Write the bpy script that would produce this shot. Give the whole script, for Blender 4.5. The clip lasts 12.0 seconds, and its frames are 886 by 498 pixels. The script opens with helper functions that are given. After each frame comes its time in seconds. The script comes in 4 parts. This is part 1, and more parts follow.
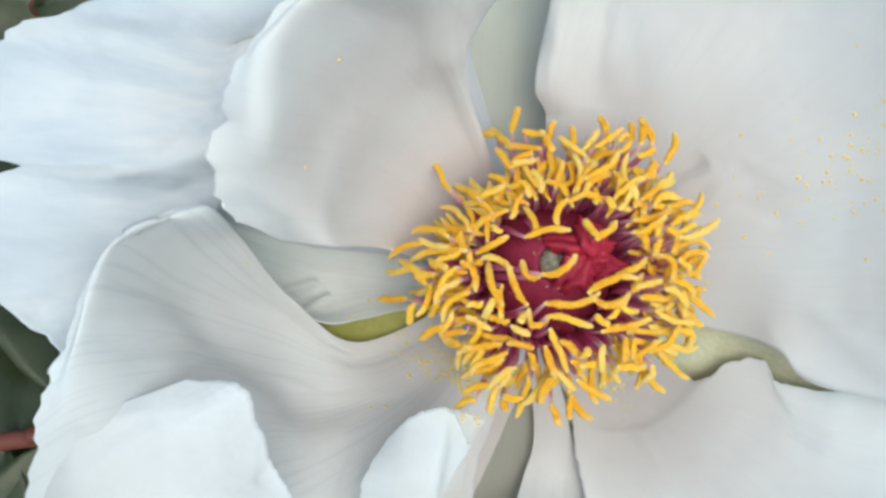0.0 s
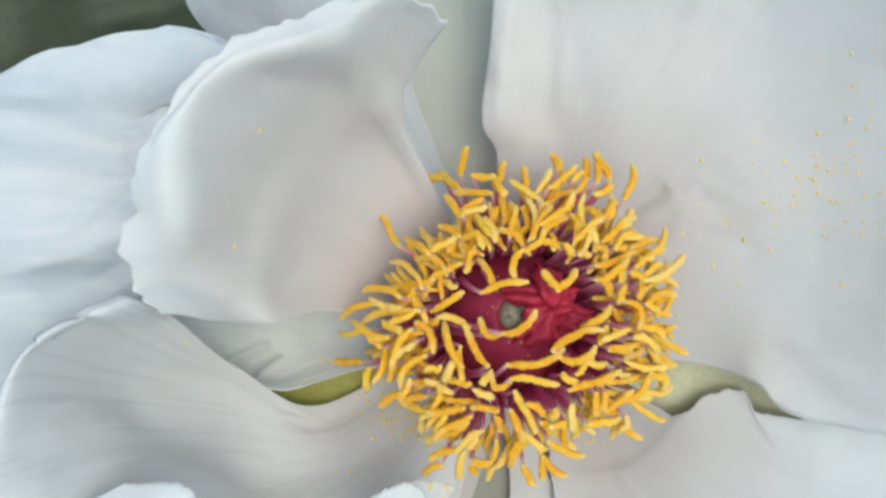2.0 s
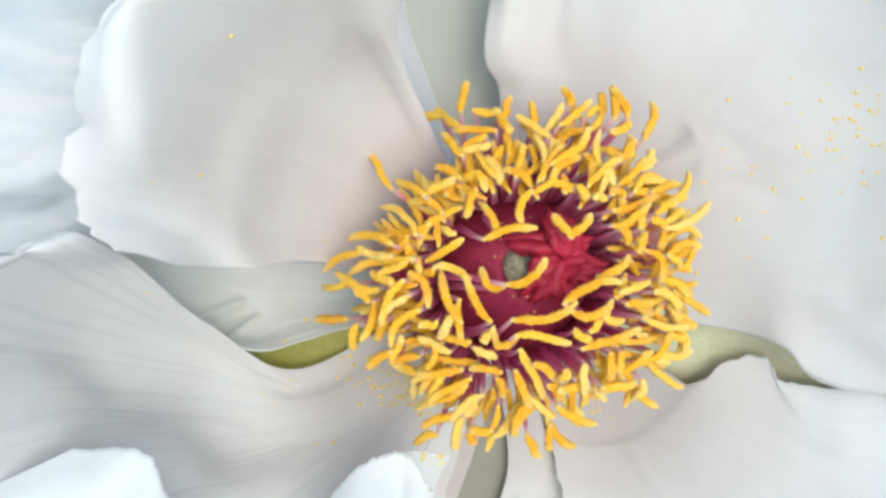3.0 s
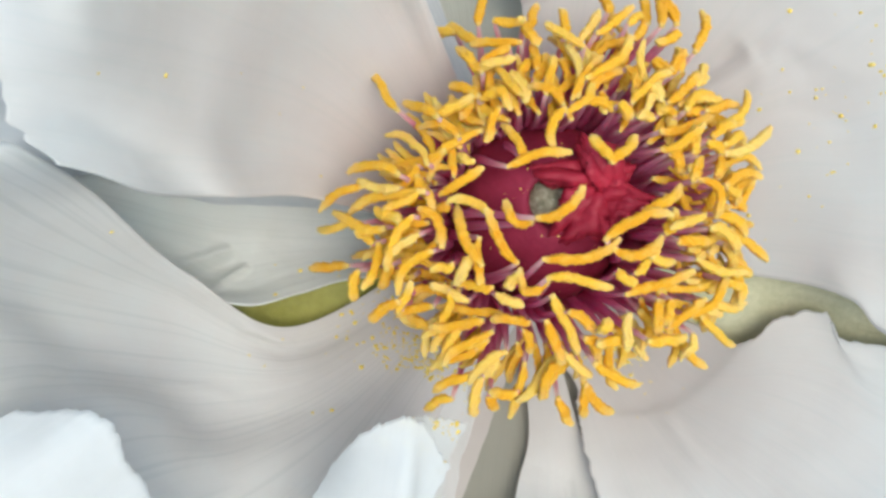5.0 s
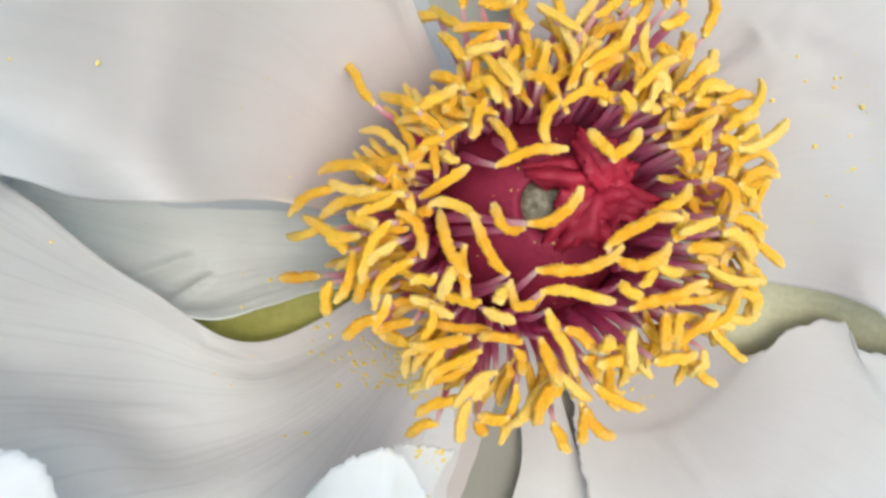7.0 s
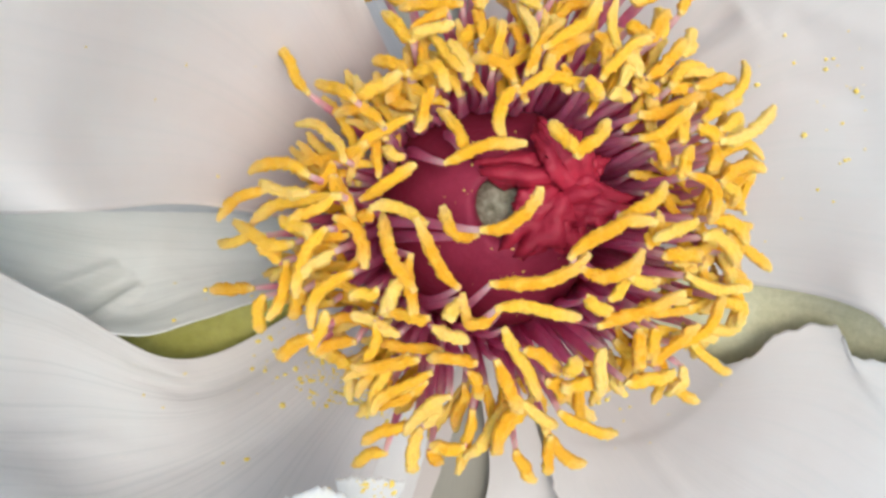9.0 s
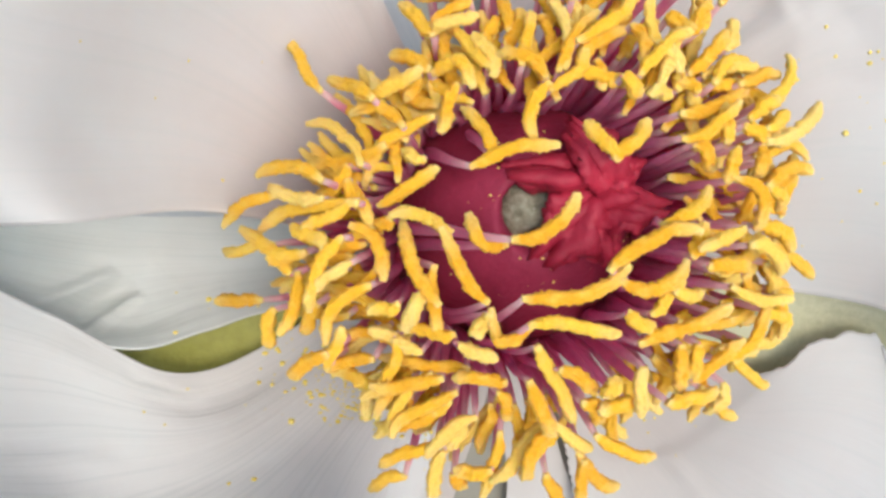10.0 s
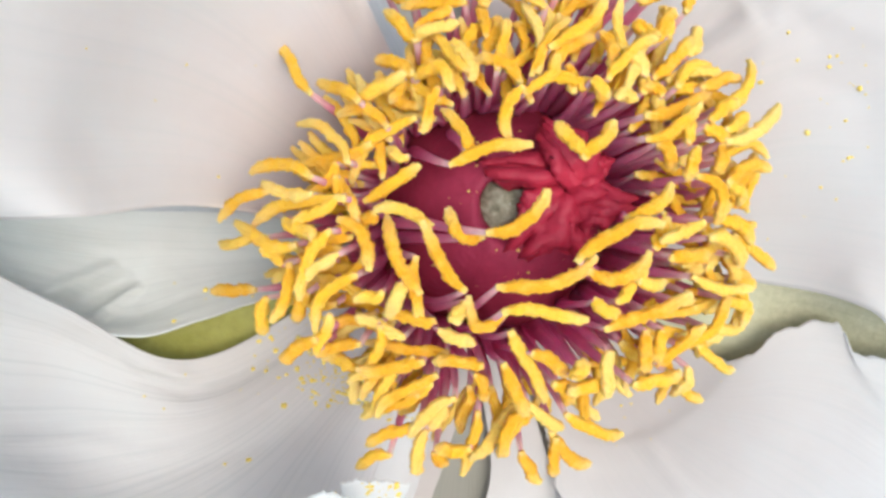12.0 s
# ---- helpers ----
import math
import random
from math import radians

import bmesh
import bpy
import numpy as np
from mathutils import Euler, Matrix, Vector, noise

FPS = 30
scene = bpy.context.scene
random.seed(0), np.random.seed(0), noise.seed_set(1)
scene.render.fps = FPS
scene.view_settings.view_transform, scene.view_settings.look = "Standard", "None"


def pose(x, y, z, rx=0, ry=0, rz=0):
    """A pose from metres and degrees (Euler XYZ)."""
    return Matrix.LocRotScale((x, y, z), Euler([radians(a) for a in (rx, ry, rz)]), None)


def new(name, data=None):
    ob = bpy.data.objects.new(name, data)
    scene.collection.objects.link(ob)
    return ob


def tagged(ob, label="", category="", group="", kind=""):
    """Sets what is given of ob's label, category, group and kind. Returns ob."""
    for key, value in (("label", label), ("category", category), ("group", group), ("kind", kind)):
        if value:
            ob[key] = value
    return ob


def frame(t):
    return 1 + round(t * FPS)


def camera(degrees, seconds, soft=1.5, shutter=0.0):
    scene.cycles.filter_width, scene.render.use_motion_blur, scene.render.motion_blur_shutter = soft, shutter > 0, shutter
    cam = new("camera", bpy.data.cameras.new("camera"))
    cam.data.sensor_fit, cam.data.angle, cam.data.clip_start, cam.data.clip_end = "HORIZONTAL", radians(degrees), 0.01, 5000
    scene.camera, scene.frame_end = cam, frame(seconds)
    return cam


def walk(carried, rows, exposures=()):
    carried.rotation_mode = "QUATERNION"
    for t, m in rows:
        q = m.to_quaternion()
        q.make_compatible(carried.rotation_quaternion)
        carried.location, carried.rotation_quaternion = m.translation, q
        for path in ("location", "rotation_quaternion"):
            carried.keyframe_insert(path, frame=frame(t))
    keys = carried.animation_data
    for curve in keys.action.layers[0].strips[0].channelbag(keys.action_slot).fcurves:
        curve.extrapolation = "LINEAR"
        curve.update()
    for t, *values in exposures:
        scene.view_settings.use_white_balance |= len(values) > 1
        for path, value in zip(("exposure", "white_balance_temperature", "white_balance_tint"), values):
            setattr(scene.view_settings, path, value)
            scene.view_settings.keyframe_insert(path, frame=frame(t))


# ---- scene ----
cam = camera(57.1, 12.0, soft=3.0)
EYE, TILT = 0.62, -68.0  # first eye's height in metres, and how far it looks down
VIEW = pose(0, 0, EYE, TILT, 0, 0)
# seconds; millimetres right, ahead and up from the first eye; yaw, pitch and roll
ROWS = [
    (0.0, 1.67, 0.03, 0.03, 0.75, 0.12, 0.13),
    (0.5, -1.91, 0.01, -0.78, -0.45, -1.27, 2.09),
    (1.0, -5.82, -0.64, -1.33, -0.70, -0.92, 2.88),
    (1.5, -1.56, 6.58, 4.95, -1.75, -1.11, 4.19),
    (2.0, 6.05, 8.60, 10.39, -0.89, -0.67, 4.48),
    (2.5, 5.11, 15.66, 8.59, -0.98, -1.22, 4.08),
    (3.0, 4.41, 22.29, 4.67, -1.83, -1.85, 3.78),
    (3.2, 3.97, 23.70, 2.06, -1.71, -1.66, 4.02),
    (4.8, 3.17, 37.40, -0.12, -1.96, -2.97, 3.85),
    (5.0, 2.81, 38.58, -1.69, -1.73, -3.02, 3.88),
    (5.5, 4.23, 40.39, -2.59, -1.70, -3.11, 3.96),
    (6.0, 3.63, 42.74, -1.34, -2.10, -3.16, 4.19),
    (6.5, 2.77, 45.23, -1.51, -2.14, -3.29, 4.15),
    (7.0, 4.24, 48.40, -0.94, -2.31, -3.36, 4.24),
    (7.2, 4.32, 48.97, -0.23, -2.61, -3.36, 4.29),
    (8.8, 7.62, 57.64, -0.79, -3.30, -4.47, 4.82),
    (9.0, 8.44, 58.15, 0.32, -3.38, -4.51, 4.93),
    (9.5, 8.03, 62.05, 1.68, -3.55, -4.70, 5.16),
    (10.0, 6.39, 63.75, 1.49, -3.75, -5.02, 5.14),
    (10.5, 4.89, 63.74, 1.37, -3.84, -5.09, 5.03),
    (11.0, 7.05, 67.32, 2.23, -4.06, -5.23, 5.07),
    (11.5, 6.61, 66.26, 0.43, -4.16, -5.52, 5.01),
    (12.0, 7.37, 58.85, 1.54, -4.02, -5.37, 5.11),
]
walk(cam, [(t, VIEW @ pose(x / 1000, y / 1000, z / 1000, 90 + pitch, roll, yaw)) for t, x, y, z, yaw, pitch, roll in ROWS], [(0.0, 0.44, 5880, -2), (2.0, 0.33, 5900, -2), (3.0, 0.64, 5940, 0), (5.0, 0.47, 6010, 0), (5.5, 0.33, 6050, 0), (6.0, 0.50, 6050, 0), (7.0, 0.56, 6060, 2), (9.5, 0.62, 6060, 4), (10.5, 0.70, 5980, 4), (11.5, 0.80, 5960, 4), (12.0, 0.77, 5960, 4)])
SKY_STRENGTH, SUN_STRENGTH, SUN_ANGLE = 0.13, 0.34, 170.0
SUN_TOWARD = (0.20, -0.95, -0.03)  # right, ahead and up as the first view sees it

from mathutils.bvhtree import BVHTree

# ---- light ----
SUN_FROM = (VIEW.to_3x3() @ Vector(SUN_TOWARD)).normalized()  # where the sun stands
world = bpy.data.worlds.new("sky")
scene.world = world
world.use_nodes = True
_n = world.node_tree.nodes
_sky = _n.new("ShaderNodeTexSky")
_sky.sky_type = "NISHITA"
_sky.sun_disc = False
_sky.sun_elevation = math.asin(SUN_FROM.z)
_sky.sun_rotation = math.atan2(SUN_FROM.x, SUN_FROM.y)
_sky.air_density, _sky.dust_density, _sky.ozone_density = 1.0, 7.0, 1.0
world.node_tree.links.new(_sky.outputs[0], _n["Background"].inputs[0])
_n["Background"].inputs[1].default_value = SKY_STRENGTH
sun = new("sun", bpy.data.lights.new("sun", "SUN"))
sun.data.energy, sun.data.angle, sun.data.color = SUN_STRENGTH, radians(SUN_ANGLE), (1.0, 0.98, 0.95)
sun.matrix_world = Matrix.Translation((0, 0, 3)) @ SUN_FROM.to_track_quat("Z", "Y").to_matrix().to_4x4()


# ---- materials ----
def shader(name):
    m = bpy.data.materials.new(name)
    m.use_nodes = True
    t = m.node_tree
    return m, t, t.nodes, t.nodes["Principled BSDF"]


def link(t, a, b):
    t.links.new(a, b)


def value_noise(t, scale, detail=4.0, rough=0.55, coords=None, stretch=None):
    tex = t.nodes.new("ShaderNodeTexNoise")
    tex.inputs["Scale"].default_value = scale
    tex.inputs["Detail"].default_value = detail
    tex.inputs["Roughness"].default_value = rough
    c = t.nodes.new("ShaderNodeTexCoord")
    out = c.outputs[coords or "Object"]
    if stretch:
        mp = t.nodes.new("ShaderNodeMapping")
        mp.inputs["Scale"].default_value = stretch
        link(t, out, mp.inputs["Vector"])
        out = mp.outputs["Vector"]
    link(t, out, tex.inputs["Vector"])
    return tex


def ramp(t, fac, stops):
    r = t.nodes.new("ShaderNodeValToRGB")
    while len(r.color_ramp.elements) < len(stops):
        r.color_ramp.elements.new(0.5)
    for e, (p, c) in zip(r.color_ramp.elements, stops):
        e.position, e.color = p, (*c, 1)
    link(t, fac, r.inputs["Fac"])
    return r


def mixed(t, fac, a, b, kind="MIX"):
    n = t.nodes.new("ShaderNodeMix")
    n.data_type, n.blend_type = "RGBA", kind
    if isinstance(fac, float):
        n.inputs[0].default_value = fac
    else:
        link(t, fac, n.inputs[0])
    for s, v in ((6, a), (7, b)):
        if isinstance(v, tuple):
            n.inputs[s].default_value = (*v, 1)
        else:
            link(t, v, n.inputs[s])
    return n.outputs[2]


def bumped(t, bsdf, height, strength, distance):
    b = t.nodes.new("ShaderNodeBump")
    b.inputs["Strength"].default_value, b.inputs["Distance"].default_value = strength, distance
    link(t, height, b.inputs["Height"])
    link(t, b.outputs[0], bsdf.inputs["Normal"])
    return b


def petal_material(name="petal_tissue", ridge=0.04, blade_tint=None, foot_tint=(0.86, 0.76, 0.73), crumpled=None, lined=0.99, mid=(0.93, 0.905, 0.89), crease_shade=False):
    """White petal tissue: lets light through, veined along its length, finely crinkled."""
    m, t, n, p = shader(name)
    # veins run along the petal (uv: x across, y from base to rim)
    veins = value_noise(t, 1.0, 3.0, 0.6, "UV", (30, 2.0, 1))
    fine = value_noise(t, 1.0, 2.0, 0.5, "UV", (90, 5, 1))
    # long streaks put the blue-grey shading of creases into the colour
    cloud = value_noise(t, 1.0, 4.0, 0.6, "UV", (13, 3.2, 1)) if crease_shade else value_noise(t, 48, 5.0, 0.62)
    vr = ramp(t, veins.outputs["Fac"], [(0.34, (0.875, 0.88, 0.88)), (0.6, (0.887, 0.892, 0.89))])
    cl = ramp(t, cloud.outputs["Fac"], [(0.36, (0.85, 0.885, 0.92)), (0.5, (0.93, 0.95, 0.97)), (0.62, (1, 1, 1))] if crease_shade else [(0.32, (0.935, 0.92, 0.90)), (0.5, (0.975, 0.965, 0.955)), (0.68, (0.98, 1, 1))])
    c = mixed(t, 1.0, vr.outputs[0], cl.outputs[0], "MULTIPLY")
    # thin dark veins
    thread = value_noise(t, 1.0, 1.5, 0.5, "UV", (84, 2.2, 1))
    tv = ramp(t, thread.outputs["Fac"], [(0.36, (lined - 0.01, lined, lined)), (0.47, (1, 1, 1))])
    c = mixed(t, 1.0, c, tv.outputs[0], "MULTIPLY")
    uv = n.new("ShaderNodeTexCoord")
    sep = n.new("ShaderNodeSeparateXYZ")
    link(t, uv.outputs["UV"], sep.inputs[0])
    # foot colour; warm bounced light and a bluish, sky-lit rim painted in
    base = ramp(t, sep.outputs["Y"], [(0.0, foot_tint), (0.34, mid), (0.64, (0.955, 0.95, 0.94)), (0.92, (0.965, 0.988, 1))])
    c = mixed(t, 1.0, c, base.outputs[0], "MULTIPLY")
    # tint of the whole blade; the bluish ones stand in for skylight
    if blade_tint:
        c = mixed(t, 1.0, c, blade_tint, "MULTIPLY")
    link(t, c, p.inputs["Base Color"])
    p.inputs["Roughness"].default_value = 0.5
    p.inputs["Specular IOR Level"].default_value = 0.25
    p.inputs["Sheen Weight"].default_value = 0.08
    h = n.new("ShaderNodeMath")
    h.operation = "ADD"
    link(t, veins.outputs["Fac"], h.inputs[0])
    link(t, tv.outputs[0] if lined < 0.95 else fine.outputs["Fac"], h.inputs[1])
    # soft crumpling of the tissue at two sizes
    crumple = value_noise(t, 85 if crumpled else 230, 3.0, 0.5)
    k = n.new("ShaderNodeMath")
    k.operation = "MULTIPLY_ADD"
    k.inputs[1].default_value = crumpled or (1.6 if ridge < 0.13 else 0.5)
    link(t, crumple.outputs["Fac"], k.inputs[0])
    if not crumpled:
        link(t, h.outputs[0], k.inputs[2])
    b = bumped(t, p, k.outputs[0], ridge, 0.0005)
    tr = n.new("ShaderNodeBsdfTranslucent")
    link(t, c, tr.inputs["Color"])
    link(t, b.outputs[0], tr.inputs["Normal"])
    mx = n.new("ShaderNodeMixShader")
    mx.inputs[0].default_value = 0.42
    link(t, p.outputs[0], mx.inputs[1])
    link(t, tr.outputs[0], mx.inputs[2])
    link(t, mx.outputs[0], n["Material Output"].inputs["Surface"])
    return m


def anther_material():
    """Powdery egg-yolk yellow, paler where the pollen has burst out."""
    m, t, n, p = shader("anther_yellow")
    grain = value_noise(t, 2600, 4.0, 0.75)
    patch = value_noise(t, 760, 4.0, 0.65)
    info = n.new("ShaderNodeObjectInfo")
    tone = ramp(t, info.outputs["Random"], [(0.0, (0.80, 0.40, 0.02)), (0.5, (0.87, 0.49, 0.03)), (0.8, (0.89, 0.56, 0.06)), (1.0, (0.88, 0.65, 0.20))])
    pale = ramp(t, patch.outputs["Fac"], [(0.48, (0, 0, 0)), (0.75, (0.9, 0.9, 0.9))])
    c = mixed(t, pale.outputs[0], tone.outputs[0], (0.89, 0.57, 0.10))
    uv = n.new("ShaderNodeTexCoord")
    sep = n.new("ShaderNodeSeparateXYZ")
    link(t, uv.outputs["UV"], sep.inputs[0])
    ends = ramp(t, sep.outputs["Y"], [(0.0, (1, 1, 1)), (0.10, (0, 0, 0)), (0.62, (0, 0, 0)), (0.9, (0.6, 0.6, 0.6)), (1.0, (1, 1, 1))])
    c = mixed(t, ends.outputs[0], c, (0.90, 0.68, 0.24))
    dust = ramp(t, grain.outputs["Fac"], [(0.34, (0.91, 0.86, 0.70)), (0.56, (1, 1, 1))])
    c = mixed(t, 1.0, c, dust.outputs[0], "MULTIPLY")
    link(t, c, p.inputs["Base Color"])
    p.inputs["Roughness"].default_value = 0.85
    p.inputs["Specular IOR Level"].default_value = 0.04
    p.inputs["Sheen Weight"].default_value = 0.25
    p.inputs["Sheen Roughness"].default_value = 0.6
    p.inputs["Sheen Tint"].default_value = (1.0, 0.8, 0.35, 1)
    p.inputs["Subsurface Weight"].default_value = 0.4
    p.inputs["Subsurface Radius"].default_value = (0.0009, 0.0006, 0.00015)
    bumped(t, p, grain.outputs["Fac"], 0.9, 0.0003)
    return m


def filament_material():
    """Magenta at the foot, fading to a milky pink under the anther."""
    m, t, n, p = shader("filament_pink")
    uv = n.new("ShaderNodeTexCoord")
    sep = n.new("ShaderNodeSeparateXYZ")
    link(t, uv.outputs["UV"], sep.inputs[0])
    # magenta to pink, brightened to stand in for light missing between threads
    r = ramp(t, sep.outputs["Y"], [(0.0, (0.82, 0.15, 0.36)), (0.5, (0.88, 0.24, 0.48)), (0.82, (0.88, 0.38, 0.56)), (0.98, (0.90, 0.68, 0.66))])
    streak = value_noise(t, 900, 2.0, 0.5)
    sr = ramp(t, streak.outputs["Fac"], [(0.3, (0.88, 0.84, 0.88)), (0.7, (1, 1, 1))])
    c = mixed(t, 1.0, r.outputs[0], sr.outputs[0], "MULTIPLY")
    link(t, c, p.inputs["Base Color"])
    p.inputs["Roughness"].default_value = 0.55
    p.inputs["Specular IOR Level"].default_value = 0.2
    p.inputs["Subsurface Weight"].default_value = 0.5
    p.inputs["Subsurface Radius"].default_value = (0.0012, 0.0005, 0.0008)
    tr = n.new("ShaderNodeBsdfTranslucent")
    link(t, c, tr.inputs["Color"])
    mx = n.new("ShaderNodeMixShader")
    mx.inputs[0].default_value = 0.55
    link(t, p.outputs[0], mx.inputs[1])
    link(t, tr.outputs[0], mx.inputs[2])
    link(t, mx.outputs[0], n["Material Output"].inputs["Surface"])
    return m


def skin_material(name, low, high, scale, rough=0.5, relief=0.0003, spec=0.4):
    m, t, n, p = shader(name)
    big = value_noise(t, scale, 4.0, 0.6)
    fine = value_noise(t, scale * 9, 3.0, 0.6)
    r = ramp(t, big.outputs["Fac"], [(0.3, low), (0.7, high)])
    f = ramp(t, fine.outputs["Fac"], [(0.3, (0.86, 0.86, 0.86)), (0.7, (1, 1, 1))])
    link(t, mixed(t, 1.0, r.outputs[0], f.outputs[0], "MULTIPLY"), p.inputs["Base Color"])
    p.inputs["Roughness"].default_value = rough
    p.inputs["Specular IOR Level"].default_value = spec
    bumped(t, p, fine.outputs["Fac"], 0.5, relief)
    return m


PETAL = petal_material()
# bluish tint here paints skylight on the outer and folded petals
PETAL_CRUMPLED = petal_material("petal_tissue_crumpled", 0.5, (0.95, 0.975, 1.0), (0.93, 0.91, 0.89), 6.0, 1.0, crease_shade=True)
PETAL_FOLDED = petal_material("petal_tissue_folded", 0.4, (0.965, 0.985, 1.0), (0.95, 0.94, 0.93), 6.0, 1.0)
# grey-green tint, with the shade beneath the stamens darkened into it
PETAL_GREEN_SHADED = petal_material("outer_petal_green_shaded", 0.2, (0.52, 0.515, 0.45))
# inner halves darkened: shade around the stamens is put into the colour
PETAL_SHADED = petal_material("lower_petal_tissue", 0.08, None, (0.70, 0.635, 0.60), mid=(0.80, 0.765, 0.74))
PETAL_SIDE = petal_material("side_petal_tissue", 0.05, None, (0.87, 0.79, 0.76), mid=(0.88, 0.855, 0.835))
PETAL_RIDGED = petal_material("petal_tissue_ridged", 0.26, (0.97, 0.99, 1.0), (0.88, 0.82, 0.79), lined=0.94)
PETAL_COOL = petal_material("inner_petal_cool_tissue", 0.12, (0.93, 0.965, 0.955), (0.94, 0.94, 0.92), lined=0.96)
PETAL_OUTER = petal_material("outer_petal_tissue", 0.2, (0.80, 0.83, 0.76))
ANTHER = anther_material()
FILAMENT = filament_material()
# sheath colour lifted to make up for light missing in the heart
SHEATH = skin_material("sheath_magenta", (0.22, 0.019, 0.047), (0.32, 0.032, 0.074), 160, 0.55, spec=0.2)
CRIMSON = skin_material("torn_sheath_crimson", (0.28, 0.010, 0.032), (0.43, 0.024, 0.056), 260, 0.5, spec=0.35)
CARPEL = skin_material("carpel_down", (0.20, 0.19, 0.12), (0.50, 0.48, 0.36), 1500, 0.9, 0.0008)
POLLEN = skin_material("pollen_yellow", (0.88, 0.66, 0.10), (0.92, 0.78, 0.25), 900, 0.9)
SEPAL = skin_material("sepal_green", (0.25, 0.25, 0.045), (0.38, 0.365, 0.09), 120, 0.5)
SEPAL_PALE = skin_material("sepal_pale_green", (0.42, 0.41, 0.25), (0.54, 0.53, 0.36), 120, 0.55)
LEAF = skin_material("leaf_green", (0.024, 0.034, 0.014), (0.05, 0.064, 0.03), 60, 0.45)
STEM = skin_material("stem_red", (0.11, 0.030, 0.022), (0.18, 0.06, 0.04), 70, 0.5)
SOIL = skin_material("garden_soil", (0.012, 0.010, 0.008), (0.05, 0.04, 0.03), 40, 0.95, 0.004)


# ---- builders ----
MM = 0.001


def part(name, bm, material, parent, label="", smooth=True):
    me = bpy.data.meshes.new(name)
    bm.to_mesh(me)
    bm.free()
    me.materials.append(material)
    if smooth:
        me.polygons.foreach_set("use_smooth", [True] * len(me.polygons))
    ob = new(name, me)
    ob.parent = parent
    if label:
        tagged(ob, label)
    return ob


def along(points, s, crease=None, crisp=0.0):
    """A smooth curve through the points, s from 0 to 1; it may be folded more or less crisply at one of them."""
    n = len(points) - 1
    k = min(int(s * n), n - 1)
    f = s * n - k
    p1, p2 = points[k], points[k + 1]
    p0 = points[k - 1] if k else p1 * 2 - p2
    p3 = points[k + 2] if k + 2 <= n else p2 * 2 - p1
    if crease is not None and k + 1 == crease:
        p3 = p3.lerp(p2 * 2 - p1, crisp)
    if crease is not None and k == crease:
        p0 = p0.lerp(p1 * 2 - p2, crisp)
    return 0.5 * (2 * p1 + (p2 - p0) * f + (2 * p0 - 5 * p1 + 4 * p2 - p3) * f * f + (3 * p1 - p0 - 3 * p2 + p3) * f ** 3)


def sheet(rows, closed=False):
    """A bmesh skin over rows of points, with uv (across, along)."""
    bm = bmesh.new()
    uv = bm.loops.layers.uv.new("uv")
    grid = [[bm.verts.new(p) for p in row] for row in rows]
    nr, nc = len(grid), len(grid[0])
    for i in range(nr - 1):
        for j in range(nc if closed else nc - 1):
            k = (j + 1) % nc
            f = bm.faces.new((grid[i][j], grid[i][k], grid[i + 1][k], grid[i + 1][j]))
            w = nc if closed else nc - 1
            for l, (a, b) in zip(f.loops, ((j, i), (j + 1, i), (j + 1, i + 1), (j, i + 1))):
                l[uv].uv = (a / w, b / (nr - 1))
    return bm


